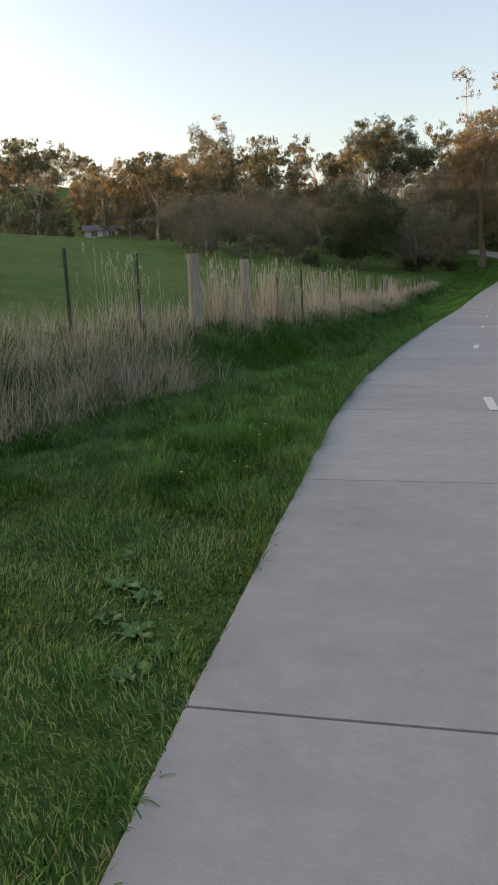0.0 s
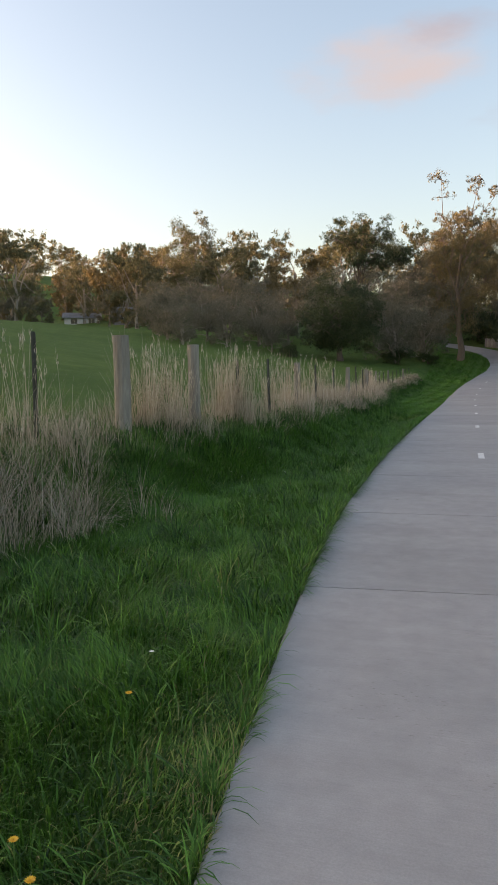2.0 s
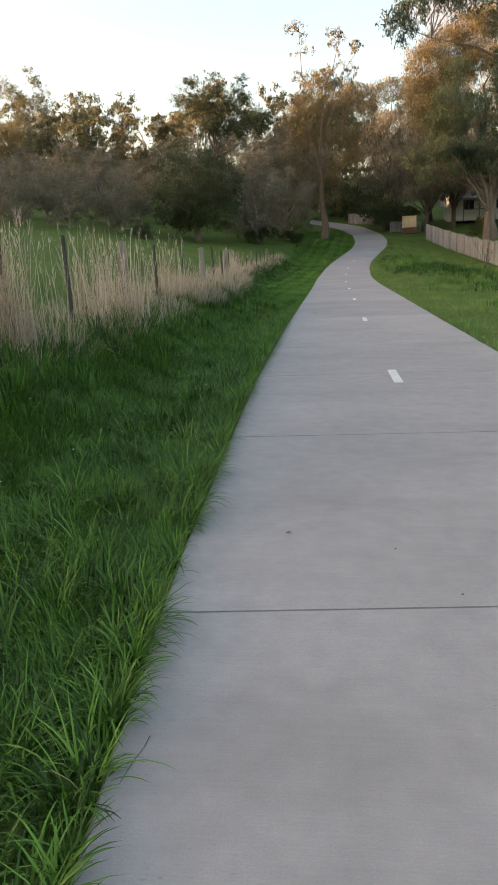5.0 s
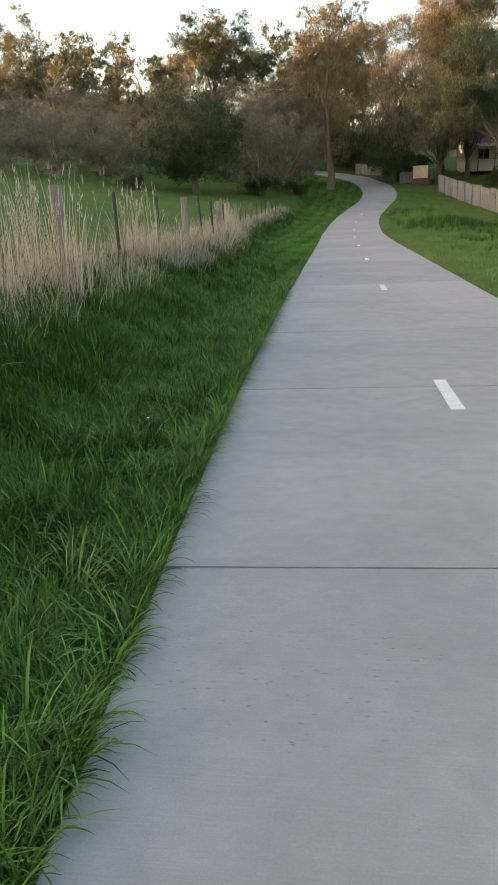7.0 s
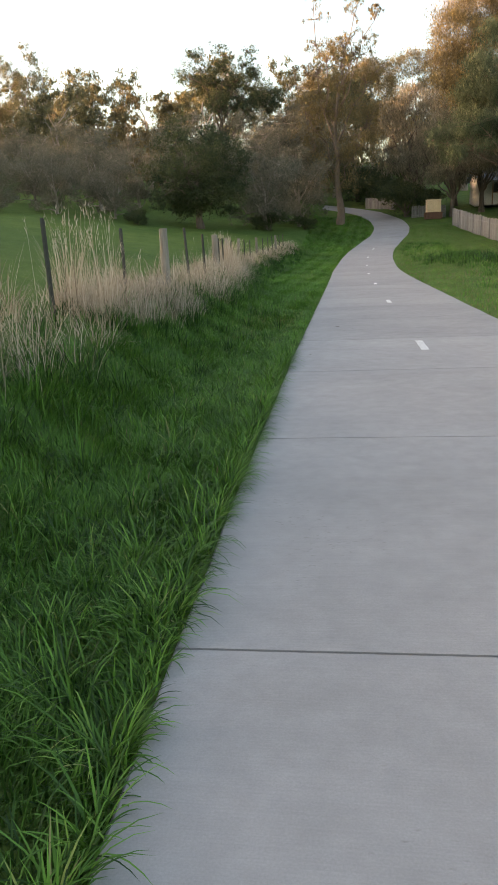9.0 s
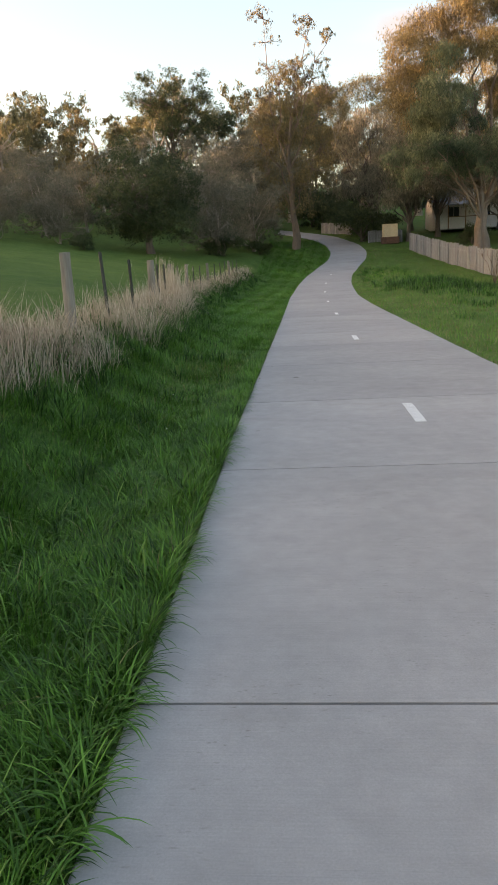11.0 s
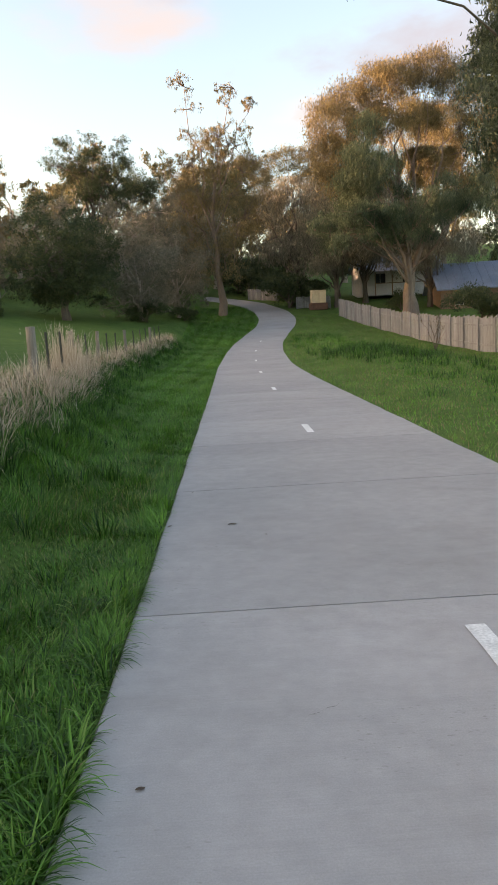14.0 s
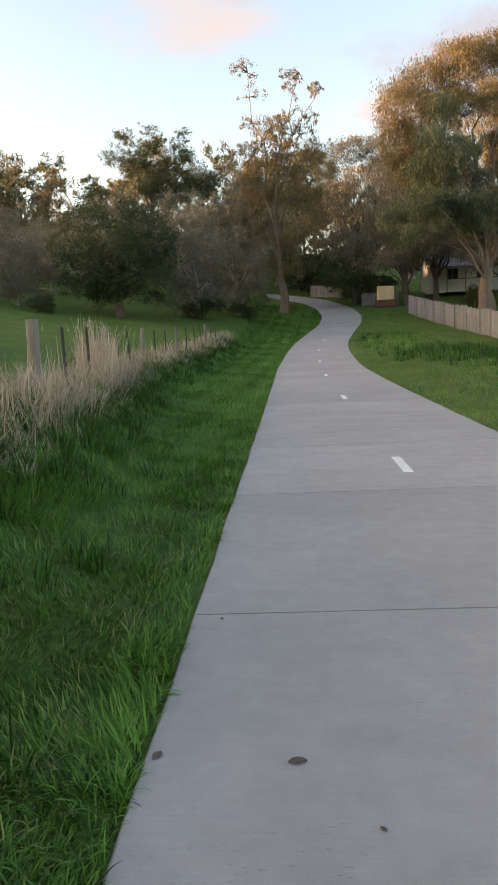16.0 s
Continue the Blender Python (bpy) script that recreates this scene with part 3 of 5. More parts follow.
gum_c = make_tree("tall sparse gum tree with bare upper branches beside the path", "tree", (14.5, 0.42, -0.02, 0.0),
                  [(0.5, -3.0, 0, 17.5, 0.16), (0.75, -2.6, 0, 24.0, 0.13), (0.8, 2.6, 0, 23.6, 0.12), (0.85, 4.4, 0, 22.6, 0.09), (0.6, 4.0, 0.3, 16.0, 0.13), (0.4, -4.6, 0.2, 15.0, 0.12), (0.3, 3.0, 0, 10.5, 0.11), (0.3, -3.0, 0, 9.0, 0.11), (0.9, 1.2, 0, 19.5, 0.12)],
                  cl + scatter((0, 0.3, 10.5), (4.6, 3.5, 5.5), 22, 1.4, 31) + scatter((0, 0, 16.5), (4.4, 3, 3.0), 14, 1.0, 32), 44000, 0.22, M_RUST, M_BARKB, 11, 0.6, hollow=0.15, along=0.9, three=True, slim=0.5, twigs=4)
stand(gum_c, -1.9, 104)

# slender pale gum in the paddock trees
cl = [(0, 0, 16.5, 2.2, 2, 1.3), (-3, 0, 14.5, 2, 2, 1.3), (3, 0.5, 15, 2, 2, 1.3), (-1.5, 0, 20, 2.2, 2, 1.5), (2.2, 0, 22.2, 1.6, 1.5, 0.9), (-3.6, 0.2, 22.2, 1.8, 1.6, 1.4), (3.8, 0, 18, 1.4, 1.3, 1.6),
      (4.4, 0, 20, 1.1, 1.0, 0.9), (-6.4, 0, 16.2, 1.8, 1.6, 1.3), (-8.2, 0, 13.0, 1.8, 1.7, 1.3), (0.4, 0, 12, 2.6, 2.4, 1.6), (-4.5, 0.5, 10.5, 2.4, 2.2, 1.6), (4.6, 0, 11.4, 2.2, 2.2, 1.5), (1, 0, 24.2, 1.3, 1.2, 0.6)]
gum_a = make_tree("tall slender gum with pale trunks at the paddock's far edge", "tree", (16, 0.40, 0.04, 0), [(0.15, -2.5, 0, 14, 0.24), (0.2, 3.4, 0.4, 15.5, 0.22), (0.7, -3.5, 0, 21.5, 0.13), (0.85, 2.0, 0, 22, 0.11), (0.6, 4.2, 0, 18, 0.1), (0.35, -7.0, 0, 14, 0.15)],
                  cl + scatter((-2, 0, 15), (7.5, 4, 6.5), 26, 1.4, 36), 42000, 0.27, M_GUM, M_BARK, 12, 0.5, hollow=0.1, along=1.2, three=True, slim=0.5, twigs=4)
stand(gum_a, -54.0, 138, 0, 0.95)

# flat-topped dark tree
cl = scatter((0, 0, 16.8), (6.2, 5, 3.2), 34, 1.35, 5) + scatter((3.5, 0, 12.5), (5, 4, 3.5), 14, 1.9, 6) + [(-2, 0, 12, 1.6, 1.5, 1.3)]
tree_b = make_tree("broad flat-topped dark tree with forked limbs", "tree", (12, 0.45, -0.05, 0), limbs_to(cl, 16, (0.3, 0.95), 0.13, 3), cl, 42000, 0.24, M_DARK, M_BARKD, 13, 0.2, hollow=0.2, along=0.6, three=True, slim=0.5, twigs=3)
stand(tree_b, -17.6, 120, 0, 0.95)

# dense dark evergreen in the paddock
cl = scatter((0, 0, 4.9), (3.9, 3.6, 3.4), 40, 1.25, 8) + scatter((0, 0, 2.3), (4.4, 4.0, 1.2), 18, 1.1, 9) + [(-1.2, 0, 8.4, 1.3, 1.2, 0.8)]
tree_d = make_tree("broad dense dark green tree in the paddock", "tree", (5.5, 0.34, 0, 0), limbs_to(cl, 10, (0.2, 0.9), 0.12, 4), cl, 48000, 0.20, M_DARK, M_BARKD, 14, 0.15, hollow=0.45, three=True, slim=0.6)
stand(tree_d, -14.8, 85, 0, 1.13, sink=0.3)

# grey open scrub trees
cl = scatter((0, 0, 4.6), (3.4, 3.2, 3.7), 30, 1.2, 18) + scatter((0, 0, 1.5), (3.2, 3.0, 1.2), 14, 1.0, 19)
scrub = make_tree("grey open scrubby tree with many thin stems", "tree", (3.5, 0.18, 0.05, 0), limbs_to(cl, 14, (0.05, 0.8), 0.09, 5), cl, 22000, 0.20, M_GREY, M_BARK, 15, 0.3, hollow=0.3, twigs=4, three=True, slim=0.5, group="grey scrubby trees")
stand(scrub, -9.2, 90, 0.6, 1.05)
for x, y, turn, s in ((-6.2, 96, 2.1, 0.95), (-24, 97, 1.2, 0.85), (-29.5, 102, 3.0, 0.95), (-36, 108, 4.0, 1.0), (-12.5, 103, 5.2, 1.3), (-7.5, 108, 0.3, 1.35), (-20, 106, 2.6, 1.2), (-44, 113, 0.8, 1.0), (-54, 118, 1.8, 1.1), (-30.5, 76, 0.2, 0.6), (-27.5, 82, 2.2, 0.68), (-34.5, 81, 3.3, 0.7), (-22.6, 84, 4.4, 0.62), (-39, 88, 5.1, 0.8), (-33, 90, 1.4, 0.8), (-26, 90, 0.9, 0.85)):
    copy_thing(scrub, Matrix.Translation((x, y, float(ground_z(x, y)) - 0.1)) @ Matrix.Rotation(turn, 4, "Z") @ Matrix.Scale(s, 4))

# low dark bushes
cl = scatter((0, 0, 1.0), (1.5, 1.4, 0.8), 14, 0.7, 28)
bush = make_tree("low rounded dark green bush", "bush", (0.8, 0.09, 0, 0), limbs_to(cl, 6, (0.1, 0.9), 0.04, 6), cl, 9000, 0.14, M_DARK, M_BARKD, 16, 0.1, group="low bushes", name="bush", hollow=0.5, three=True, slim=0.6)
stand(bush, -8.6, 89.5, 0.0, 1.0)
for x, y, turn, s in ((-19.8, 81.5, 2, 0.75), (5.9, 108, 3.6, 2.2), (-5.6, 95, 3, 0.75), (6.6, 117, 1.5, 2.1), (21.0, 87, 2.5, 1.7), (23.5, 86, 0.4, 1.6), (17.0, 100, 5, 1.1), (27.5, 88, 1.1, 1.8), (2.4, 126, 2.0, 2.6), (5.0, 128, 0.4, 3.2), (0.5, 132, 4.4, 2.8)):
    copy_thing(bush, Matrix.Translation((x, y, float(ground_z(x, y)) - 0.1)) @ Matrix.Rotation(turn, 4, "Z") @ Matrix.Scale(s, 4))

# the big gum behind the paling fence
cl = [(-8.3, 0, 15.6, 2.2, 2.2, 2.6), (-7.6, -1, 18.4, 2.6, 2.4, 2.2), (-5.6, 0.6, 20.8, 2.8, 2.6, 1.9), (-3.0, -1.2, 21.6, 2.4, 2.4, 1.8), (-0.4, 0.4, 22.6, 2.8, 2.6, 2.0), (2.4, -0.6, 23.0, 2.6, 2.4, 1.9),
      (4.8, 0.4, 22.0, 2.4, 2.2, 1.8), (6.6, -0.4, 20.0, 2.2, 2.2, 1.9), (7.0, 0.6, 17.4, 2.0, 2.0, 1.8), (-6.8, 1.8, 13.6, 1.8, 1.8, 1.5), (-2.0, 2.6, 19.6, 2.2, 2.2, 1.6), (2.0, 2.4, 19.4, 2.0, 2.0, 1.5),
      (-4.6, -2.6, 17.4, 1.9, 1.8, 1.5), (-0.6, -2.8, 18.6, 1.8, 1.7, 1.3)] + scatter((-1.0, 0.5, 16.0), (6.0, 4.5, 4.0), 14, 0.9, 41)
gum_e = make_tree("large spreading gum with a rust-tinged crown behind the fence", "tree", (9.5, 0.72, -0.03, 0), [(0.45, -4.0, 0, 15.5, 0.34), (0.4, 3.5, 0, 17, 0.34), (0.7, -1.0, 0.5, 20, 0.26), (0.8, 2.0, 0, 21, 0.22), (0.6, -7.0, 0, 16.5, 0.2), (0.9, 5.5, 0, 19.5, 0.16)] + limbs_to(cl, 10, (0.6, 0.98), 0.12, 9),
                  cl, 105000, 0.24, M_RUST, M_BARKB, 21, 0.6, hollow=0.55, three=True, slim=0.5, twigs=3)
stand(gum_e, 17.3, 97, 0, 1.0)

# drooping green gum in front of it
cl = scatter((-4.2, -2.5, 14.0), (2.8, 2.8, 4.6), 24, 1.4, 51) + scatter((0.5, -2, 9.4), (6.4, 4, 2.4), 28, 1.4, 52) + scatter((-6.4, -2, 8.6), (3.4, 3.2, 1.9), 14, 1.2, 53) + scatter((5.4, -1.5, 11.6), (2.6, 2.6, 2.2), 10, 1.3, 54)
gum_g = make_tree("drooping olive-green gum overhanging the paling fence", "tree", (8.5, 0.36, -0.02, 0), limbs_to(cl, 16, (0.35, 0.95), 0.15, 10), cl, 105000, 0.23, M_OLIVE, M_BARKB, 22, 0.75, hollow=0.3, three=True, slim=0.45, twigs=3)
stand(gum_g, 16.7, 95.2)

# second rust-tinged gum further off
cl = [(-4.6, 0, 14.6, 2.3, 2.2, 2.4), (-3.4, -1, 17.2, 2.4, 2.2, 1.9), (-0.8, 0.6, 18.4, 2.4, 2.4, 1.7), (1.8, -0.6, 18.0, 2.2, 2.2, 1.7), (4.2, 0.4, 16.4, 2.3, 2.2, 1.8), (5.0, -0.4, 13.6, 2.0, 2.0, 1.8), (-5.2, 0.6, 11.6, 1.8, 1.8, 1.5)] + scatter((0, 0, 12.0), (5.0, 4.5, 3.6), 16, 1.5, 61)
gum_f = make_tree("round-headed gum with a rust-tinged crown", "tree", (9, 0.45, 0.02, 0), limbs_to(cl, 12, (0.4, 0.95), 0.2, 11), cl, 34000, 0.28, M_RUST, M_BARK, 23, 0.5, hollow=0.5, three=True, slim=0.5, group="round-headed gums")
stand(gum_f, 9.2, 130, 0.3, 1.02)
for x, y, turn, s in ((18, 142, 2.0, 1.1), (30, 136, 3.4, 1.2), (27, 118, 1.0, 1.15), (38, 126, 4.5, 1.2), (-6, 150, 5.0, 0.95), (4, 165, 0.9, 1.1), (36, 108, 2.2, 1.15), (48, 118, 0.2, 1.1)):
    copy_thing(gum_f, Matrix.Translation((x, y, float(ground_z(x, y)) - 0.1)) @ Matrix.Rotation(turn, 4, "Z") @ Matrix.Scale(s, 4))

# weeping brownish trees round the utility box
cl = scatter((0, 0, 6.4), (4.2, 3.8, 3.4), 26, 1.5, 71) + scatter((0, 0, 4.4), (4.0, 3.6, 1.0), 10, 1.1, 72)
weeper = make_tree("brownish weeping tree with hanging foliage", "tree", (5, 0.26, 0.04, 0), limbs_to(cl, 12, (0.3, 0.95), 0.11, 12), cl, 24000, 0.22, M_GREY, M_BARKD, 24, 0.8, hollow=0.35, group="weeping trees", three=True, slim=0.5)
stand(weeper, 11.2, 106, 0.5, 1.15)
for x, y, turn, s in ((15.0, 109, 2.6, 1.15), (7.6, 113, 1.0, 1.3), (13.0, 118, 4.0, 1.3), (-6.5, 124, 5.5, 1.2), (20.6, 101.5, 0.4, 1.0)):
    copy_thing(weeper, Matrix.Translation((x, y, float(ground_z(x, y)) - 0.1)) @ Matrix.Rotation(turn, 4, "Z") @ Matrix.Scale(s, 4))

# near gum whose long limb hangs out over the path
cl = [(-12.3, -5.2, 11.6, 0.9, 0.9, 0.7), (-11.5, -4.6, 12.5, 1.1, 1.1, 0.9), (-10.7, -4.4, 13.4, 1.2, 1.2, 1.0), (-9.7, -3.6, 13.2, 1.3, 1.3, 1.0), (-8.6, -3.0, 13.4, 1.4, 1.4, 1.1), (-9.2, -3.0, 14.6, 1.3, 1.3, 1.0)] \
    + scatter((-4.0, -1.0, 10.0), (3.4, 3.6, 3.6), 26, 1.15, 81) + scatter((-3.6, -1.0, 5.6), (2.6, 3.0, 1.8), 14, 0.95, 82) + scatter((1.5, 0, 11.0), (4.5, 4, 3.6), 18, 1.5, 83) + scatter((-5.2, -2.0, 10.5), (2.2, 2.6, 3.2), 22, 1.0, 84)
gum_h = make_tree("near gum with drooping leaves and a long overhanging limb", "tree", (9, 0.42, 0.0, 0), [(0.85, -12.2, -5.0, 11.6, 0.085), (0.7, -6.5, -2.0, 12.5, 0.14), (0.6, -5.0, 0.5, 9.0, 0.12)] + limbs_to(cl, 12, (0.4, 0.95), 0.12, 13), cl, 150000, 0.19, M_NEAR, M_BARKB, 25, 0.5, hollow=0.25, three=True, slim=0.5)
stand(gum_h, 14.6, 50.5)

# mixed woodland behind: three kinds, copied; unseen extras screen the low sun
kinds = []
for k, (mat, label, h, w, seed) in enumerate(((M_RUST, "mid-sized gum in the distant woodland", 14, 5.0, 91), (M_GREY, "dull grey-green tree in the distant woodland", 11, 4.6, 92), (M_DARK, "dark rounded tree in the distant woodland", 9, 4.6, 93), (M_GUM, "olive gum in the distant woodland", 16, 5.6, 94))):
    cl = scatter((0, 0, h * 0.64), (w, w, h * 0.32), 20, 1.7, seed) + scatter((0, 0, h * 0.28), (w * 0.9, w * 0.9, h * 0.2), 9, 1.6, seed + 50)
    kinds.append(make_tree(label, "tree", (h * 0.6, 0.3, 0.03, 0), limbs_to(cl, 8, (0.3, 0.95), 0.14, seed), cl, 7000, 0.55, mat, M_BARK if k != 2 else M_BARKD, seed, 0.4, hollow=0.4, group="distant woodland trees", slim=0.5, twigs=1, three=True))
g = np.random.default_rng(33)
spots = []
tries = 0
while len(spots) < 190 and tries < 20000:
    tries += 1
    zone = g.random()
    if zone < 0.42:
        x, y = g.uniform(-120, 2), g.uniform(112, 180)
        if x > -26 and y < 122:
            continue
    elif zone < 0.80:
        x, y = g.uniform(-230, -88), g.uniform(60, 330)
        if x > -70 - (y - 60) * 0.5 and y < 110:
            continue
    elif zone < 0.9:
        # out of view, on the raised ridge towards the sun
        x, y = g.uniform(-230, -150), g.uniform(-70, 60)
    else:
        x, y = g.uniform(0, 75), g.uniform(142, 230)
    if abs(math.degrees(math.atan2(-x, y)) - 31) < 2.2 and 20 < y < 146 or abs(math.degrees(math.atan2(-x, y)) - 21.2) < 2.2 and y < 136:
        continue
    if all((x - a) ** 2 + (y - b) ** 2 > 36 for a, b in spots):
        spots.append((x, y))
# extra trees outside the view, added to block sun from the paling fence
while len(spots) < 232:
    x, y = g.uniform(-165, -98), g.uniform(-60, 62)
    if all((x - a) ** 2 + (y - b) ** 2 > 60 for a, b in spots):
        spots.append((x, y))
for i, (x, y) in enumerate(spots):
    k = kinds[[0, 3, 1, 0, 3, 2, 1][int(g.integers(0, 7))]]
    m = Matrix.Translation((x, y, float(ground_z(x, y)) - 0.2)) @ Matrix.Rotation(g.uniform(0, 6.28), 4, "Z") @ Matrix.Scale(g.uniform(0.62, 1.3) * (0.92 if y > 120 and x < -60 else 0.85 if y < 70 else 1.0), 4)
    if i < 4:
        kinds[i].matrix_basis = m
    else:
        copy_thing(k, m)

# ---- paling fence ----


def paling(h, w, seed):
    r = random.Random(seed)
    bm = bmesh.new()
    box_mesh(bm, (-w / 2, -0.008, 0), (w / 2, 0.008, h), 0.002)
    for v in bm.verts:
        if v.co.z > h - 0.01:
            v.co.z += r.uniform(-0.012, 0.012)
    me = bpy.data.meshes.new("paling")
    bm.to_mesh(me)
    bm.free()
    me.materials.append(M_PALING)
    return me


PALINGS = [paling(1.75 + 0.02 * i, 0.145, i) for i in range(6)]


def fence_run(points, h_scale, label, pitch=0.15, singles=300):
    """Panels of upright palings on rails and posts, stepping with the ground."""
    e = thing("paling_fence", label, "fence")
    pts = [Vector(p) for p in points]
    total = sum((b - a).length for a, b in zip(pts[:-1], pts[1:]))
    n = int(total / pitch)
    r = random.Random(5)
    k = 0
    for a, b in zip(pts[:-1], pts[1:]):
        ln = (b - a).length
        turn = math.atan2(b.y - a.y, b.x - a.x)
        m = int(ln / pitch)
        for i in range(m):
            p = a.lerp(b, (i + 0.5) / m)
            z = float(ground_z(p.x, p.y))
            ob = new("paling", PALINGS[k % 6])
            ob.parent = e
            stepped = 0.12 * (int(k / 17) % 2)
            ob.matrix_basis = Matrix.Translation((p.x, p.y, z - 0.04)) @ Matrix.Rotation(turn, 4, "Z") @ Matrix.Rotation(r.uniform(-0.012, 0.012), 4, "Y") @ Matrix.Diagonal((1, 1, h_scale * (1 + r.uniform(-0.012, 0.012)) + stepped * 0.3, 1))
            k += 1
        nrm = Vector((-math.sin(turn), math.cos(turn), 0)) * -0.05
        for i in range(int(ln / 2.55) + 1):
            p = a.lerp(b, min(1, i * 2.55 / ln)) + nrm
            bm = bmesh.new()
            z = float(ground_z(p.x, p.y))
            box_mesh(bm, (p.x - 0.05, p.y - 0.05, z - 0.2), (p.x + 0.05, p.y + 0.05, z + 1.72 * h_scale), 0.005)
            part("post", bm, M_PALING, e)
        for f in (0.35, 1.35):
            vs, fs = [], []
            steps = max(2, int(ln / 2))
            for i in range(steps + 1):
                p = a.lerp(b, i / steps) + nrm * 0.6
                z = float(ground_z(p.x, p.y)) + f * h_scale
                for dz, q in ((-0.04, 0.02), (0.04, 0.02), (0.04, -0.02), (-0.04, -0.02)):
                    vs.append((p.x + nrm.normalized().x * q, p.y + nrm.normalized().y * q, z + dz))
            for i in range(steps):
                for j in range(4):
                    fs.append((4 * i + j, 4 * i + (j + 1) % 4, 4 * i + 4 + (j + 1) % 4, 4 * i + 4 + j))
            mesh_object("rail", vs, fs, M_PALING, e)
    return e


fence_run([(10.2, 98.0, 0), (12.3, 80.0, 0), (11.85, 57.0, 0)], 1.0, "weathered grey timber paling fence behind the verge", 0.15)
fence_run([(11.85, 57.0, 0), (11.6, 44, 0)], 1.05, "weathered grey timber paling fence behind gardens", 0.17)
fence_run([(6.6, 106.4, 0), (8.6, 107.0, 0), (10.4, 105.5, 0)], 0.75, "low grey timber fence beside the utility box", 0.17)
fence_run([(1.6, 121, 0), (5.4, 116.5, 0)], 0.8, "pale timber fence end on the rise", 0.17)

# ---- utility box ----
bx = thing("utility_box", "cream metal utility cabinet on a dark brick base", "utility box", at=(8.85, 104.5, float(ground_z(8.85, 104.5)) - 0.03), turn=0.15)
bm = bmesh.new()
box_mesh(bm, (-0.95, -0.5, 0), (0.95, 0.5, 0.75), 0.03)
part("base", bm, M_BRICK, bx, "dark red brick base")
bm = bmesh.new()
box_mesh(bm, (-0.8, -0.4, 0.75), (0.8, 0.4, 2.1), 0.03)
cab = part("cabinet", bm, M_CREAM, bx)
bm = bmesh.new()
box_mesh(bm, (-0.85, -0.45, 2.1), (0.85, 0.45, 2.16), 0.015)
part("lid", bm, M_CREAM, bx)
for sx in (-0.4, 0.4):
    bm = bmesh.new()
    box_mesh(bm, (sx - 0.37, -0.425, 0.82), (sx + 0.37, -0.4, 2.02), 0.008)
    part("door", bm, M_CREAM, cab)

# ---- houses ----


def gable_roof(bm, x0, x1, y0, y1, z, rise, over=0.5, thick=0.12):
    """A pitched roof with its ridge along x."""
    ym = (y0 + y1) / 2
    pts = []
    for x in (x0 - over, x1 + over):
        pts.append([bm.verts.new((x, y0 - over, z - 0.1)), bm.verts.new((x, ym, z + rise)), bm.verts.new((x, y1 + over, z - 0.1)),
                    bm.verts.new((x, y1 + over, z - 0.1 - thick)), bm.verts.new((x, ym, z + rise - thick)), bm.verts.new((x, y0 - over, z - 0.1 - thick))])
    a, b = pts
    for j in range(6):
        bm.faces.new((a[j], a[(j + 1) % 6], b[(j + 1) % 6], b[j]))
    bm.faces.new(a[::-1])
    bm.faces.new(b)


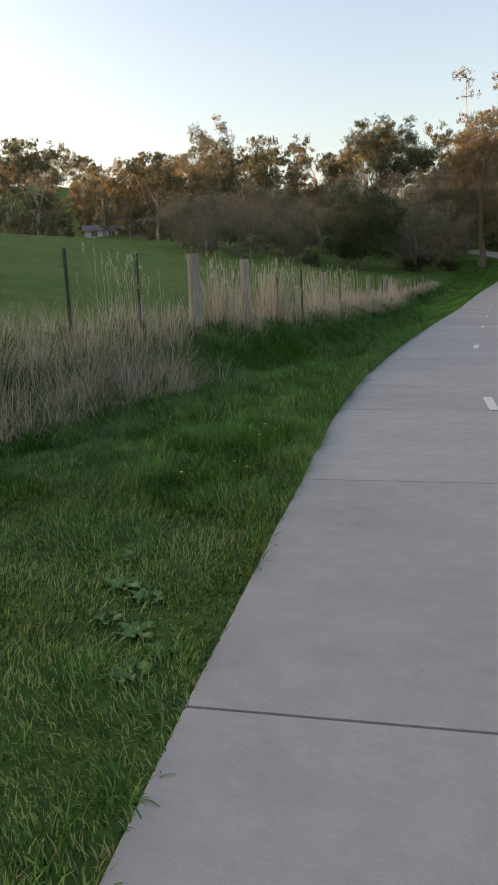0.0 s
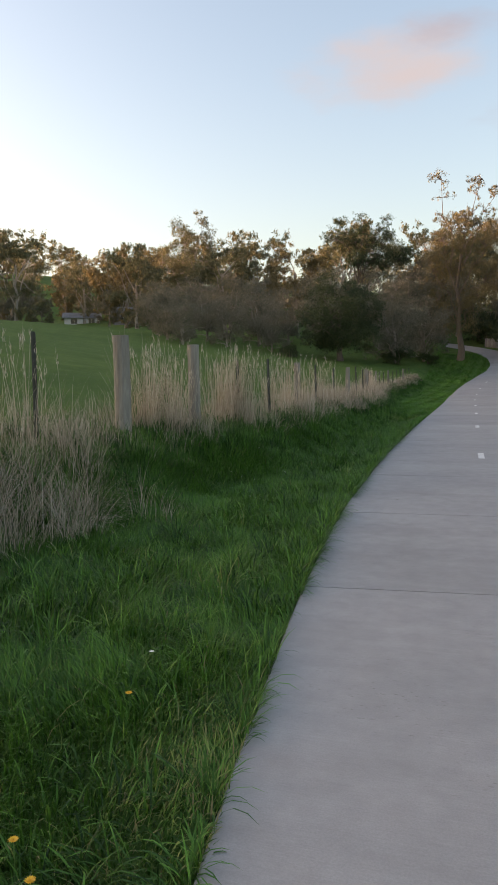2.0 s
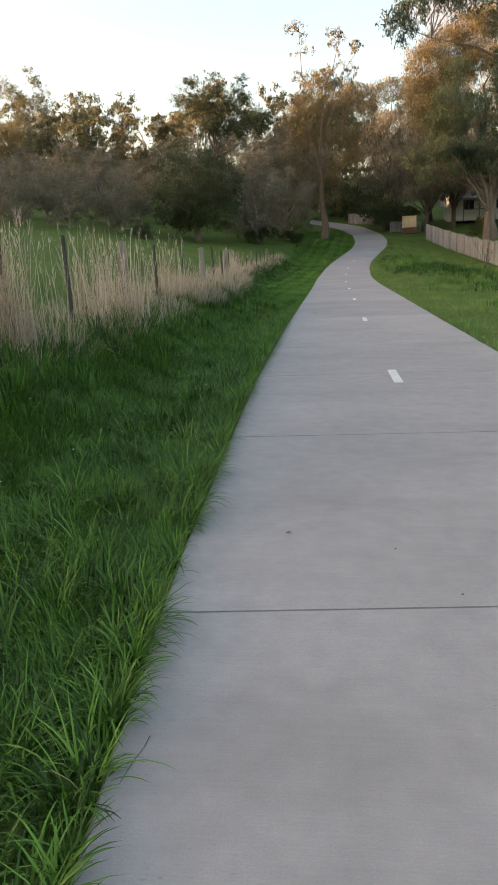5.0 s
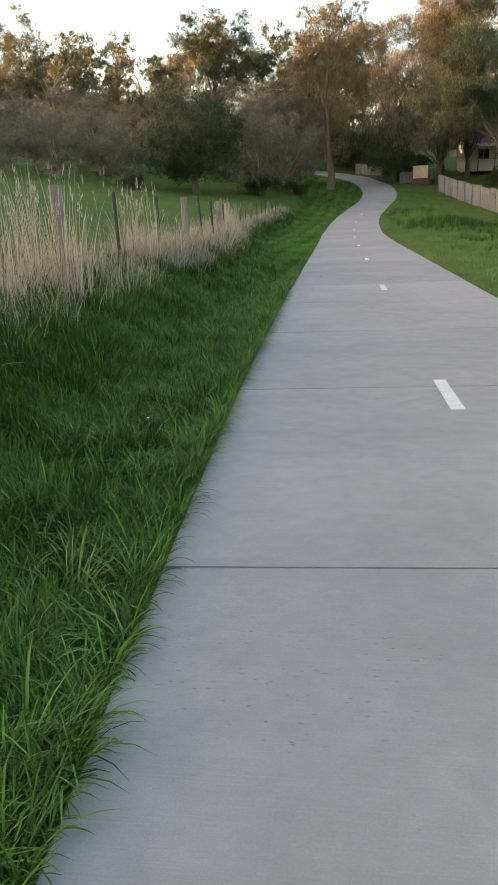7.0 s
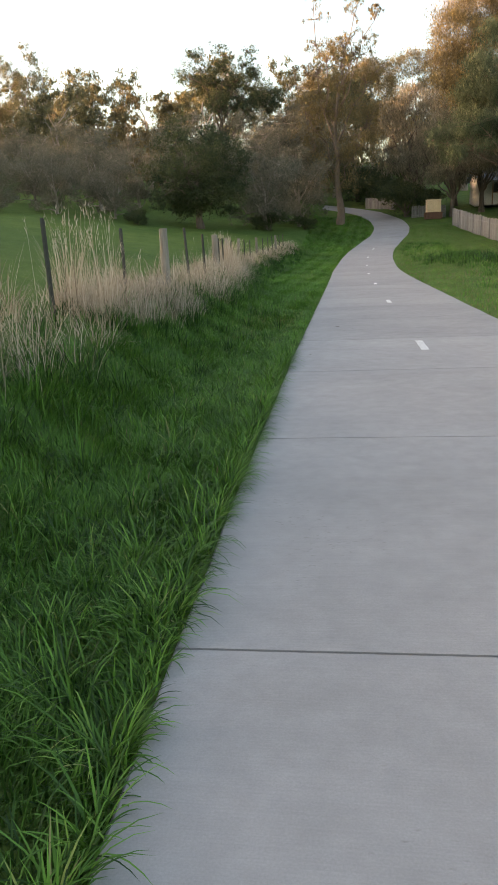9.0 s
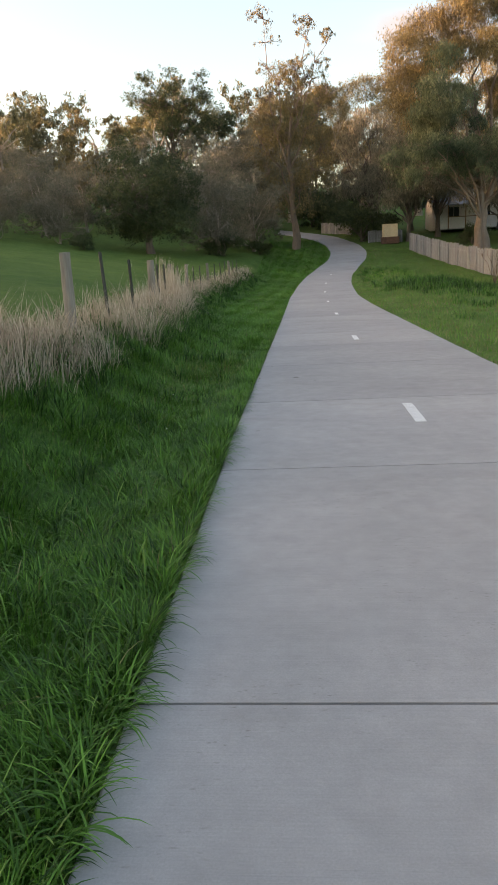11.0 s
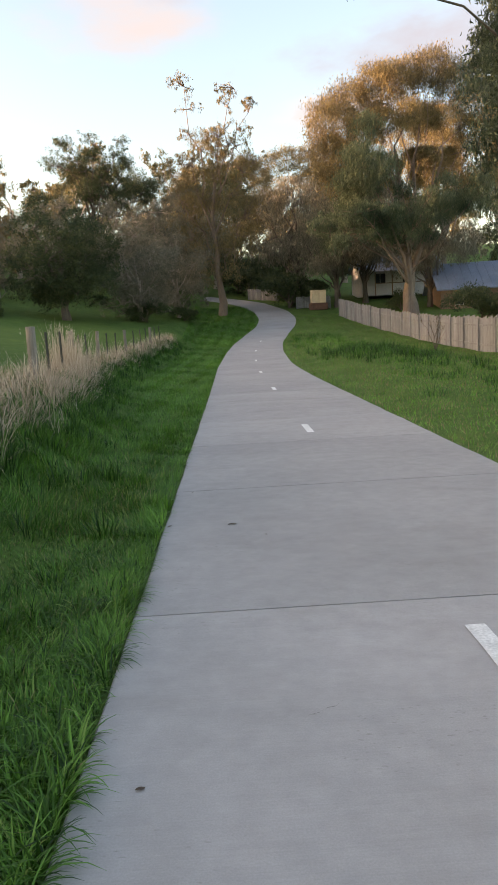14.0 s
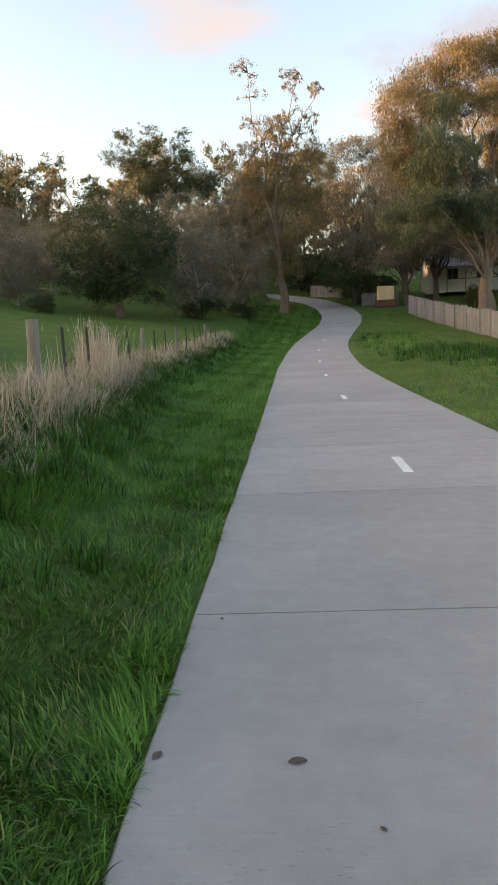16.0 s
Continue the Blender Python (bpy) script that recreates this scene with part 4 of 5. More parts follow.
def house(label, at, turn, length, depth, wall_h, rise, m_wall, m_roof, windows, veranda=True):
    h = thing("house", label, "house", at=at, turn=turn)
    bm = bmesh.new()
    box_mesh(bm, (0, 0, -0.5), (length, depth, wall_h), 0.0)
    w = part("wall", bm, m_wall, h)
    for x in (0.02, length - 0.02):
        bm = bmesh.new()
        a = [bm.verts.new((x, 0.0, wall_h)), bm.verts.new((x, depth, wall_h)), bm.verts.new((x, depth / 2, wall_h + rise - 0.15))]
        b = [bm.verts.new((v.co.x + (0.1 if x < 1 else -0.1), v.co.y, v.co.z)) for v in a]
        bm.faces.new(a)
        bm.faces.new(b[::-1])
        for j in range(3):
            bm.faces.new((a[j], b[j], b[(j + 1) % 3], a[(j + 1) % 3]))
        part("gable", bm, m_wall, h)
    bm = bmesh.new()
    gable_roof(bm, 0, length, 0, depth, wall_h, rise)
    roof = part("roof", bm, m_roof, h)
    n = int(length / 0.8)
    for i in range(n):
        x = -0.4 + (length + 0.8) * (i + 0.5) / n
        bm = bmesh.new()
        for s in (0, 1):
            y0, y1 = (-0.5, depth / 2) if s == 0 else (depth + 0.5, depth / 2)
            z0, z1 = wall_h - 0.1, wall_h + rise
            vs = [bm.verts.new((x + dx, y, z + dz)) for y, z in ((y0, z0), (y1, z1)) for dx, dz in ((-0.03, 0.002), (0, 0.04), (0.03, 0.002))]
            bm.faces.new((vs[0], vs[1], vs[4], vs[3]))
            bm.faces.new((vs[1], vs[2], vs[5], vs[4]))
        part("seam", bm, m_roof, roof)
    for wx, wz, ww, wh in windows:
        bm = bmesh.new()
        for lo, hi in (((wx - 0.06, -0.05, wz - 0.06), (wx + ww + 0.06, 0.0, wz)), ((wx - 0.06, -0.05, wz + wh), (wx + ww + 0.06, 0.0, wz + wh + 0.06)),
                       ((wx - 0.06, -0.05, wz), (wx, 0.0, wz + wh)), ((wx + ww, -0.05, wz), (wx + ww + 0.06, 0.0, wz + wh)), ((wx + ww / 2 - 0.02, -0.04, wz), (wx + ww / 2 + 0.02, 0.0, wz + wh))):
            box_mesh(bm, lo, hi)
        fr = part("window_frame", bm, M_WHITE, h)
        bm = bmesh.new()
        box_mesh(bm, (wx, -0.02, wz), (wx + ww, -0.004, wz + wh))
        part("pane", bm, M_GLASS, fr)
    if veranda:
        bm = bmesh.new()
        vs = [bm.verts.new(c) for c in ((1.0, -0.45, wall_h - 0.15), (length, -0.45, wall_h - 0.15), (length, -2.6, wall_h - 0.75), (1.0, -2.6, wall_h - 0.75))]
        f = bm.faces.new(vs)
        r = bmesh.ops.extrude_face_region(bm, geom=[f])
        for v in r["geom"]:
            if isinstance(v, bmesh.types.BMVert):
                v.co.z += 0.06
        part("veranda_roof", bm, m_roof, h)
        for i in range(5):
            x = 1.15 + (length - 1.4) * i / 4
            bm = bmesh.new()
            box_mesh(bm, (x - 0.06, -2.5, -0.6), (x + 0.06, -2.38, wall_h - 0.74), 0.005)
            part("veranda_post", bm, M_BROWN, h)
        bm = bmesh.new()
        box_mesh(bm, (1.1, -2.47, 0.75), (length - 0.1, -2.41, 0.85), 0.005)
        part("rail", bm, M_BROWN, h)
    return h


gz = float(ground_z(15.1, 112))
house("white weatherboard house with a blue-grey steel roof behind the fence", (15.2, 112.0, gz + 0.9), 0.0, 9.5, 7.0, 2.9, 1.5, M_WHITE, M_ROOF, [(1.6, 0.9, 1.3, 1.2), (5.0, 0.9, 1.6, 1.2)])
house("low brick house with a broad blue-grey steel roof", (21.0, 99.0, float(ground_z(21, 99)) - 0.4), -0.12, 14.0, 9.0, 2.5, 2.9, M_BROWN, M_ROOF, [(1.5, 0.8, 1.5, 1.2), (6.0, 0.8, 1.8, 1.2)], veranda=False)
house("small white cottage with a grey roof beyond the paddock", (-91, 149, float(ground_z(-91, 149)) - 0.3), 0.5, 8, 5, 2.4, 1.3, M_WHITE, M_TILE, [(1.5, 0.9, 1.4, 1.2), (5.5, 0.9, 1.4, 1.2)], veranda=False)
house("small grey-roofed shed beyond the paddock", (-75, 143, float(ground_z(-75, 143)) + 0.3), 0.4, 7, 5, 2.6, 1.4, M_TILE, M_TILE, [(1.5, 0.9, 1.4, 1.2)], veranda=False)

# bare shrub before the palings
sh = thing("bare_shrub", "leafless thin-stemmed shrub before the timber fence", "shrub", at=(10.4, 65.0, float(ground_z(10.4, 65))))
r = random.Random(77)
for k in range(9):
    a = r.uniform(0, 6.28)
    tip = Vector((math.cos(a) * r.uniform(0.2, 0.9), math.sin(a) * r.uniform(0.2, 0.7), r.uniform(1.2, 2.2)))
    v2, f2 = [], []
    q = limb((r.uniform(-0.05, 0.05), 0, -0.05), tip, 0.1, r, k, 5)
    tube(q, [0.022 * (1 - 0.15 * j) for j in range(6)], 5, v2, f2)
    for s in range(3):
        st = q[r.randint(2, 4)]
        q2 = limb(st, st + Vector((r.uniform(-0.35, 0.35), r.uniform(-0.3, 0.3), r.uniform(0.2, 0.6))), 0.1, r, s, 3)
        tube(q2, [0.010 * (1 - 0.2 * j) for j in range(4)], 4, v2, f2)
    mesh_object("stem", v2, f2, M_BARKD, sh, smooth=True)

# ---- grass ----


def blade_mesh(name, p, length, width, lean, yaw, tone, segs, mat):
    """Many tapering blades as one mesh. lean: 0 stands upright, 1 arches over until the tip hangs."""
    n = len(p)
    out = np.stack([np.cos(yaw), np.sin(yaw), np.zeros(n)], 1)
    side = np.stack([-np.sin(yaw), np.cos(yaw), np.zeros(n)], 1)
    rows = []
    c = np.array(p, float)
    for i in range(segs):
        f = i / segs
        w = (width * (1 - 0.7 * f ** 1.6) * 0.5)[:, None]
        rows += [c - side * w, c + side * w]
        a = lean * 0.35 + lean * 2.0 * (f + 0.5 / segs)
        c = c + out * (np.sin(a) * length / segs)[:, None]
        c[:, 2] += np.cos(a) * length / segs
    rows.append(c)
    k = 2 * segs + 1
    v = np.stack(rows, 1).reshape(-1, 3)
    base = (np.arange(n) * k)[:, None]
    tris = []
    for i in range(segs - 1):
        a = 2 * i
        tris += [base + np.array([a, a + 1, a + 3]), base + np.array([a, a + 3, a + 2])]
    tris.append(base + np.array([2 * segs - 2, 2 * segs - 1, 2 * segs]))
    f = np.concatenate(tris, 0)
    return mesh_object(name, v, f, mat, tone=np.repeat(tone, k))


def patchy(x, y):
    """Slow variation over the turf, 0 to 1."""
    return 0.5 + 0.25 * np.sin(0.9 * x + 0.35 * y) + 0.25 * np.sin(0.55 * y - 1.3 * x + 1.7) * np.sin(0.21 * y + 0.5)


g = np.random.default_rng(101)


def worn_turf(x, y, share):
    """Where the verge is thin and brownish."""
    a = np.exp(-((y - 2.6) / 2.2) ** 2) * step(0.15, 0.4, share)
    b = np.exp(-((y - 31.5) / 2.6) ** 2) * step(0.2, 0.5, share) * (1 - step(0.8, 0.95, share))
    edge = step(0.86, 0.95, share) * (1 - step(6.6, 7.6, y))
    return np.maximum(np.maximum(a, b * 0.8), edge)


def lawn(name, label, n, x0, x1, y0, y1, length, width, segs, power=1.0, extra_dry=0.0, lift=0.0):
    y = y0 + (y1 - y0) * g.random(n) ** power
    left_side = x1 <= 0
    f = g.random(n)
    if left_side:
        a, b = fence_x(y) + x0, centre(y) - left_half(y) + x1
    else:
        a, b = centre(y) + HALF + x0, np.full(n, float(x1))
    x = a + (b - a) * f
    pt = patchy(x, y)
    fine = 0.5 + 0.5 * np.sin(x * 6.1 + 1.3 * np.sin(y * 2.7)) * np.sin(y * 5.3 + 1.7 * np.sin(x * 3.1))
    worn = worn_turf(x, y, f) if left_side else 0.0
    if left_side:
        lift = lift + np.interp(y, [4, 8, 18, 24], [-0.16, -0.07, -0.02, 0.05])
    ln = length * g.uniform(0.5, 1.3, n) * (0.45 + 0.5 * pt + 0.65 * fine) * (1 - 0.3 * worn)
    if left_side and y0 < 20:
        ln = ln * np.interp(y, [4, 7, 25, 29], [0.85, 1.3, 1.3, 0.9])
    tone = np.clip(g.normal(0.36 + lift, 0.14, n) + 0.22 * (pt - 0.5) + 0.2 * (fine - 0.5) + (g.random(n) < 0.02 + extra_dry) * 0.45, 0, 1)
    tone = np.where(g.random(n) < worn * 0.45, 1.0 - 0.14 * g.random(n), tone * (1 - 0.25 * worn))
    p = np.stack([x, y, ground_z(x, y) - 0.005], 1)
    yaw = 2.2 * np.sin(x * 2.1 + y * 1.3) + 1.7 * np.sin(y * 2.9 - x) + g.normal(0, 0.9, n)
    ob = blade_mesh(name, p, ln, width * g.uniform(0.7, 1.3, n), np.clip(g.normal(0.55, 0.22, n), 0.05, 0.95), yaw, tone, segs, M_GRASS)
    return tagged(ob, label, "grass", kind="stuff")


lawn("verge_grass", "short lush green verge grass beside the concrete path", 250000, 0.7, -0.02, 0.5, 31, 0.095, 0.0075, 2, 1.15)
lawn("near_turf", "fine short grass at the start of the verge", 110000, 0.9, -0.01, 0.4, 7.5, 0.075, 0.0048, 2)
lawn("far_verge_grass", "green verge grass further along the path", 90000, 0.7, -0.02, 31, 80, 0.14, 0.014, 1, 1.25)
lawn("right_verge_grass", "green grass between the path and the timber fence", 120000, 0.02, 11.6, 14, 100, 0.10, 0.016, 1, 1.1, 0.28, 0.26)
lawn("hill_grass", "green grass on the rise beside the bend", 26000, 0.9, -0.02, 80, 112, 0.2, 0.03, 1)


def tuft_stuff(name, label, rows, segs, mat, tone_mean):
    """Tufts that fan out from their middles. rows: x, y, blades, spread, length, width, fan, lean bias in x, tone shift."""
    ps, ls, ws, le, ya, to = [], [], [], [], [], []
    for x, y, m, spread, length, width, fan, push, shift in rows:
        m = int(m)
        a, r = g.uniform(0, 6.283, m), np.sqrt(g.random(m))
        dx, dy = np.cos(a) * r, np.sin(a) * r
        px, py = x + dx * spread, y + dy * spread
        edge = centre(py) - left_half(py) - 0.012
        px = np.where(x < centre(y), np.minimum(px, edge - 0.04 * g.random(m)), px)
        base_z = ground_z(px, py) - 0.012
        ps.append(np.stack([px, py, base_z], 1))
        ox, oy = dx + push + g.normal(0, 0.35, m), dy + g.normal(0, 0.35, m)
        ya.append(np.arctan2(oy, ox))
        le.append(np.clip(fan * (0.25 + 0.75 * np.hypot(ox, oy) * 0.8) + g.normal(0, 0.08, m), 0.02, 1.0))
        ls.append(length * g.uniform(0.55, 1.25, m))
        ws.append(width * g.uniform(0.7, 1.25, m))
        to.append(np.clip(g.normal(tone_mean + shift, 0.2, m), 0, 0.97))
    cat = np.concatenate
    return tagged(blade_mesh(name, cat(ps), cat(ls), cat(ws), cat(le), cat(ya), cat(to), segs, mat), label, "grass", kind="stuff")


# long arching tufts that hang over the path's edge
rows = []
y = 0.8
while y < 62:
    lush = 1.0 if 9.4 < y < 27.5 else 0.35 if y < 9.4 else 0.55 if y < 34 else 0.45
    d = max(-0.02, g.normal(0.075, 0.06)) if lush == 1.0 else 0.05 + abs(g.normal(0, 0.1))
    s = lush * g.uniform(0.55, 1.15)
    rows.append((float(centre(y) - left_half(y)) - d, y, g.integers(14, 44), 0.11, 0.26 * s, 0.0095 if y < 34 else 0.015, g.uniform(0.7, 1.05), g.normal(0.25, 0.4), g.normal(0, 0.1)))
    y += g.uniform(0.05, 0.22) / (lush if y < 34 else 0.6)
tuft_stuff("long_grass", "long arching green grass tufts along the path edge", rows, 6, M_GRASS, 0.39)

# lush clumps across the verge
rows = []
for k in range(2700):
    y = 5.6 + 25.4 * g.random()
    f = 1 - g.random() ** 1.15 * 0.8
    x = float(fence_x(y) + (centre(y) - left_half(y) - fence_x(y)) * f)
    big = (1.0 if f > 0.6 else 0.75) * np.interp(y, [5.6, 8, 25, 31], [0.65, 1.0, 1.0, 0.55])
    rows.append((x, y, g.integers(12, 30), 0.10, g.uniform(0.14, 0.30) * big, 0.0085, g.uniform(0.75, 1.1), g.normal(0, 0.5), g.normal(0.02, 0.17)))
for k in range(90):
    y = g.uniform(0.3, 6)
    x = float(centre(y) - left_half(y)) - abs(g.normal(0.1, 0.9))
    rows.append((x, y, g.integers(10, 24), 0.09, g.uniform(0.08, 0.17), 0.006, 0.6, 0.1, g.normal(0.05, 0.12)))
tuft_stuff("verge_tufts", "lush green grass clumps on the verge", rows, 4, M_GRASS, 0.33)

# dark rank grass along the foot of the bank
rows = []
for k in range(1500):
    y = 1.0 + 76 * g.random() ** 1.3
    x = float(fence_x(y)) + g.normal(0.7, 0.5)
    rows.append((x, y, g.integers(18, 34), 0.15, g.uniform(0.14, 0.36), 0.007 + 0.00018 * y, 0.6, 0.15, g.normal(-0.1, 0.08)))
tuft_stuff("bank_grass", "rank dark green grass along the foot of the bank", rows, 3, M_GRASS, 0.26)

# rough weeds and pale seeding grass on the far side of the path
rows = []
for k in range(520):
    y = g.normal(60, 3.5) if k < 170 else g.uniform(52, 84) if k < 400 else g.uniform(22, 52)
    x = float(np.clip(g.normal(6.0 + (66 - y) * 0.03, 1.3), 3.4, 11.2))
    rows.append((x, y, 30, 0.34, g.uniform(0.2, 0.42) * (1.5 if k < 170 else 1.0), 0.019, 0.6, 0.0, (-0.12 if k < 170 else 0.0) + g.normal(-0.05, 0.1) + (0.45 if 66 < y < 78 and g.random() < 0.4 else 0)))
tuft_stuff("weed_clumps", "rough weedy grass clumps between path and fence", rows, 2, M_GRASS, 0.30)

# dry grass along the fence: a bent, matted layer with finer upright stems through it
rows = []
for k in range(2500):
    y = 1.0 + 29 * g.random() if k < 1250 else g.uniform(26, 50) if k < 2050 else g.uniform(48, 78)
    thick = (0.5 + 0.5 * math.sin(y * 1.7 + 0.6) * math.sin(y * 0.53 + 1.2)) ** 1.4
    gap = 15.9 < y < 16.8 or 18.0 < y < 18.6 or 23.0 < y < 24.0
    wide = 0.85 if y < 12 else 0.45
    x = float(fence_x(y)) + (g.normal(0.3, wide) if y < 12 else min(g.normal(0.15, wide), g.uniform(0.5, 0.85)))
    if g.random() > (0.15 if gap else 0.3 + 0.6 * max(thick, 0.45 if y > 26 else 0)):
        continue
    w = 0.0042 + 0.0002 * max(0, y - 8)
    if g.random() < 0.8:
        rows.append((x, y, g.integers(12, 28), 0.24, g.uniform(0.25, 0.8) * (0.65 + 0.5 * thick), w, g.uniform(0.5, 1.05), g.normal(0.3, 0.55), g.normal(0.0, 0.15)))
    else:
        s = g.uniform(0.3, 1.0) * (0.55 + 0.5 * thick)
        rows.append((x, y, g.integers(6, 16), 0.2, s, w * 0.9, g.uniform(0.2, 0.6), g.normal(0.1, 0.35), g.normal(0.08, 0.12)))
for yy in (14.4, 14.7, 15.1, 17.1, 17.3, 17.5, 20.2, 21.2, 26.0, 44.8, 45.4, 46.0, 44.2):
    for k in range(6):
        rows.append((float(fence_x(yy)) + g.normal(0, 0.2), yy + g.normal(0, 0.14), 24, 0.15, g.uniform(0.8, 1.35), 0.0048 + 0.0002 * yy, g.uniform(0.12, 0.34), 0.05, g.normal(0.12, 0.1)))
tuft_stuff("dry_grass", "tall pale dry grass along the paddock fence", rows, 5, M_DRY, 0.42)

# long single stems with feathery seed heads
ps, ls, le, ya = [], [], [], []
for k in range(260):
    y = g.choice([11.6, 14.5, 15.0, 17.1, 17.4, 21.0, 26.2, 45.0]) + g.normal(0, 0.25)
    x = float(fence_x(y)) + g.normal(0, 0.3)
    ps.append((x, y, float(ground_z(x, y)) - 0.02))
    ls.append(g.uniform(1.0, 1.65))
    le.append(g.uniform(0.03, 0.24))
    ya.append(g.uniform(0, 6.283))
ps, ls, le, ya = np.array(ps), np.array(ls), np.array(le), np.array(ya)
tagged(blade_mesh("seed_stems", ps, ls, np.full(len(ls), 0.006), le, ya, np.clip(g.normal(0.6, 0.15, len(ls)), 0, 1), 6, M_DRY), "thin upright dry seed stems by the fence", "grass", kind="stuff")
a = le[:, None] * 1.2
tips = ps + np.hstack([np.cos(ya)[:, None] * np.sin(a), np.sin(ya)[:, None] * np.sin(a), np.cos(a)]) * ls[:, None] * 0.9
many = np.repeat(tips, 7, 0) + g.normal(0, 0.012, (len(tips) * 7, 3)) - np.array([0, 0, 1]) * g.uniform(0, 0.16, (len(tips) * 7, 1))
tagged(blade_mesh("seed_heads", many, g.uniform(0.04, 0.10, len(many)), np.full(len(many), 0.007), g.uniform(0.1, 0.6, len(many)), g.uniform(0, 6.283, len(many)), np.clip(g.normal(0.75, 0.12, len(many)), 0, 1), 2, M_DRY), "feathery pale seed heads on dry stems", "grass", kind="stuff")

# drooping dry stems at the front of the bank
rows = []
for k in range(420):
    y = g.uniform(1.5, 11.2)
    rows.append((float(fence_x(y)) + g.uniform(0.5, 2.0), y, 16, 0.2, g.uniform(0.5, 0.95), 0.0045, 0.85, g.normal(0.5, 0.4), g.normal(0.0, 0.14)))
tuft_stuff("bent_dry_grass", "bent pale dry grass stems at the bank's foot", rows, 6, M_DRY, 0.5)

# ---- small things ----


def flower(x, y, h, size, m_petal, label, group):
    e = thing("flower", label, "flower", group, (x, y, float(ground_z(x, y))))
    vs, fs = [], []
    tube([(0, 0, -0.02), (0.005, 0.004, h * 0.5), (0.0, 0.01, h)], [0.002, 0.002, 0.0016], 5, vs, fs)
    mesh_object("stem", vs, fs, M_STEM, e, smooth=True)
    bm = bmesh.new()
    for ring, (n, rr, tilt) in enumerate(((14, size, 0.25), (11, size * 0.72, 0.5), (7, size * 0.4, 0.9))):
        for j in range(n):
            a = 2 * math.pi * (j + 0.4 * ring) / n
            d, s = Vector((math.cos(a), math.sin(a), 0)), Vector((-math.sin(a), math.cos(a), 0))
            o = Vector((0, 0.01, h + 0.001 * ring))
            t = o + d * rr * math.cos(tilt) + Vector((0, 0, rr * math.sin(tilt)))
            m = o.lerp(t, 0.6)
            w = rr * 0.16
            bm.faces.new([bm.verts.new(q) for q in (o, m + s * w, t, m - s * w)])
    part("blossom", bm, m_petal, e)
    return e


M_STEM = plain("green_stem", (0.10, 0.19, 0.04), 0.6)
for x, y, h in ((-1.38, 5.85, 0.13), (-1.54, 5.99, 0.14), (-1.67, 7.04, 0.12)):
    flower(x, y, h, 0.020, M_PETAL, "yellow dandelion on a thin stem in the verge", "dandelions in the verge")
for x, y in ((-1.85, 5.6), (-1.75, 7.46), (-3.6, 14.1), (-3.44, 14.12), (-3.23, 14.1), (-3.0, 15.0), (-3.63, 15.66), (-2.6, 27.0), (-2.9, 29.0), (-2.35, 17.8), (-2.7, 12.2)):
    flower(x, y, 0.14, 0.016, M_PETALW, "small white clover flower in the verge", "white flowers in the verge")


def weed(x, y, size, seed):
    """A rosette of broad arching leaves, each a part."""
    r = random.Random(seed)
    e = thing("weed", "broad-leaved green weed rosette in the short grass", "weed", "weeds in the verge", (x, y, float(ground_z(x, y))))
    n = r.randint(9, 13)
    for k in range(n):
        a, ln, lift = 2.4 * k + r.uniform(-0.3, 0.3), size * r.uniform(0.65, 1.1), r.uniform(0.35, 1.0)
        bm = bmesh.new()
        rows = []
        for i in range(6):
            f = i / 5
            out, up = ln * f * math.cos(lift * (1 - 0.7 * f)), ln * math.sin(lift) * (f - 0.75 * f * f)
            w = ln * 0.19 * math.sin(math.pi * min(1, 0.12 + 0.86 * f)) ** 0.8
            rows.append([bm.verts.new((out * math.cos(a) - q * w * math.sin(a), out * math.sin(a) + q * w * math.cos(a), up + abs(q) * w * 0.35 + 0.01 * math.sin(9 * f + q))) for q in (-1, 0, 1)])
        for p, q in zip(rows[:-1], rows[1:]):
            for j in (0, 1):
                bm.faces.new((p[j], q[j], q[j + 1], p[j + 1]))
        part("leaf", bm, M_WEED, e)
    return e


M_WEED = rough_surface("broad_weed_leaves", (0.036, 0.105, 0.016), (0.078, 0.180, 0.032), 9, 60, 0.55, 0.4, 0.004)
for k, (x, y, size) in enumerate(((-1.3, 3.66, 0.13), (-1.12, 3.56, 0.11), (-0.98, 3.2, 0.13), (-0.8, 3.1, 0.09), (-1.2, 3.3, 0.10), (-1.5, 4.1, 0.10), (-0.86, 2.9, 0.11))):
    weed(x, y, size, k)


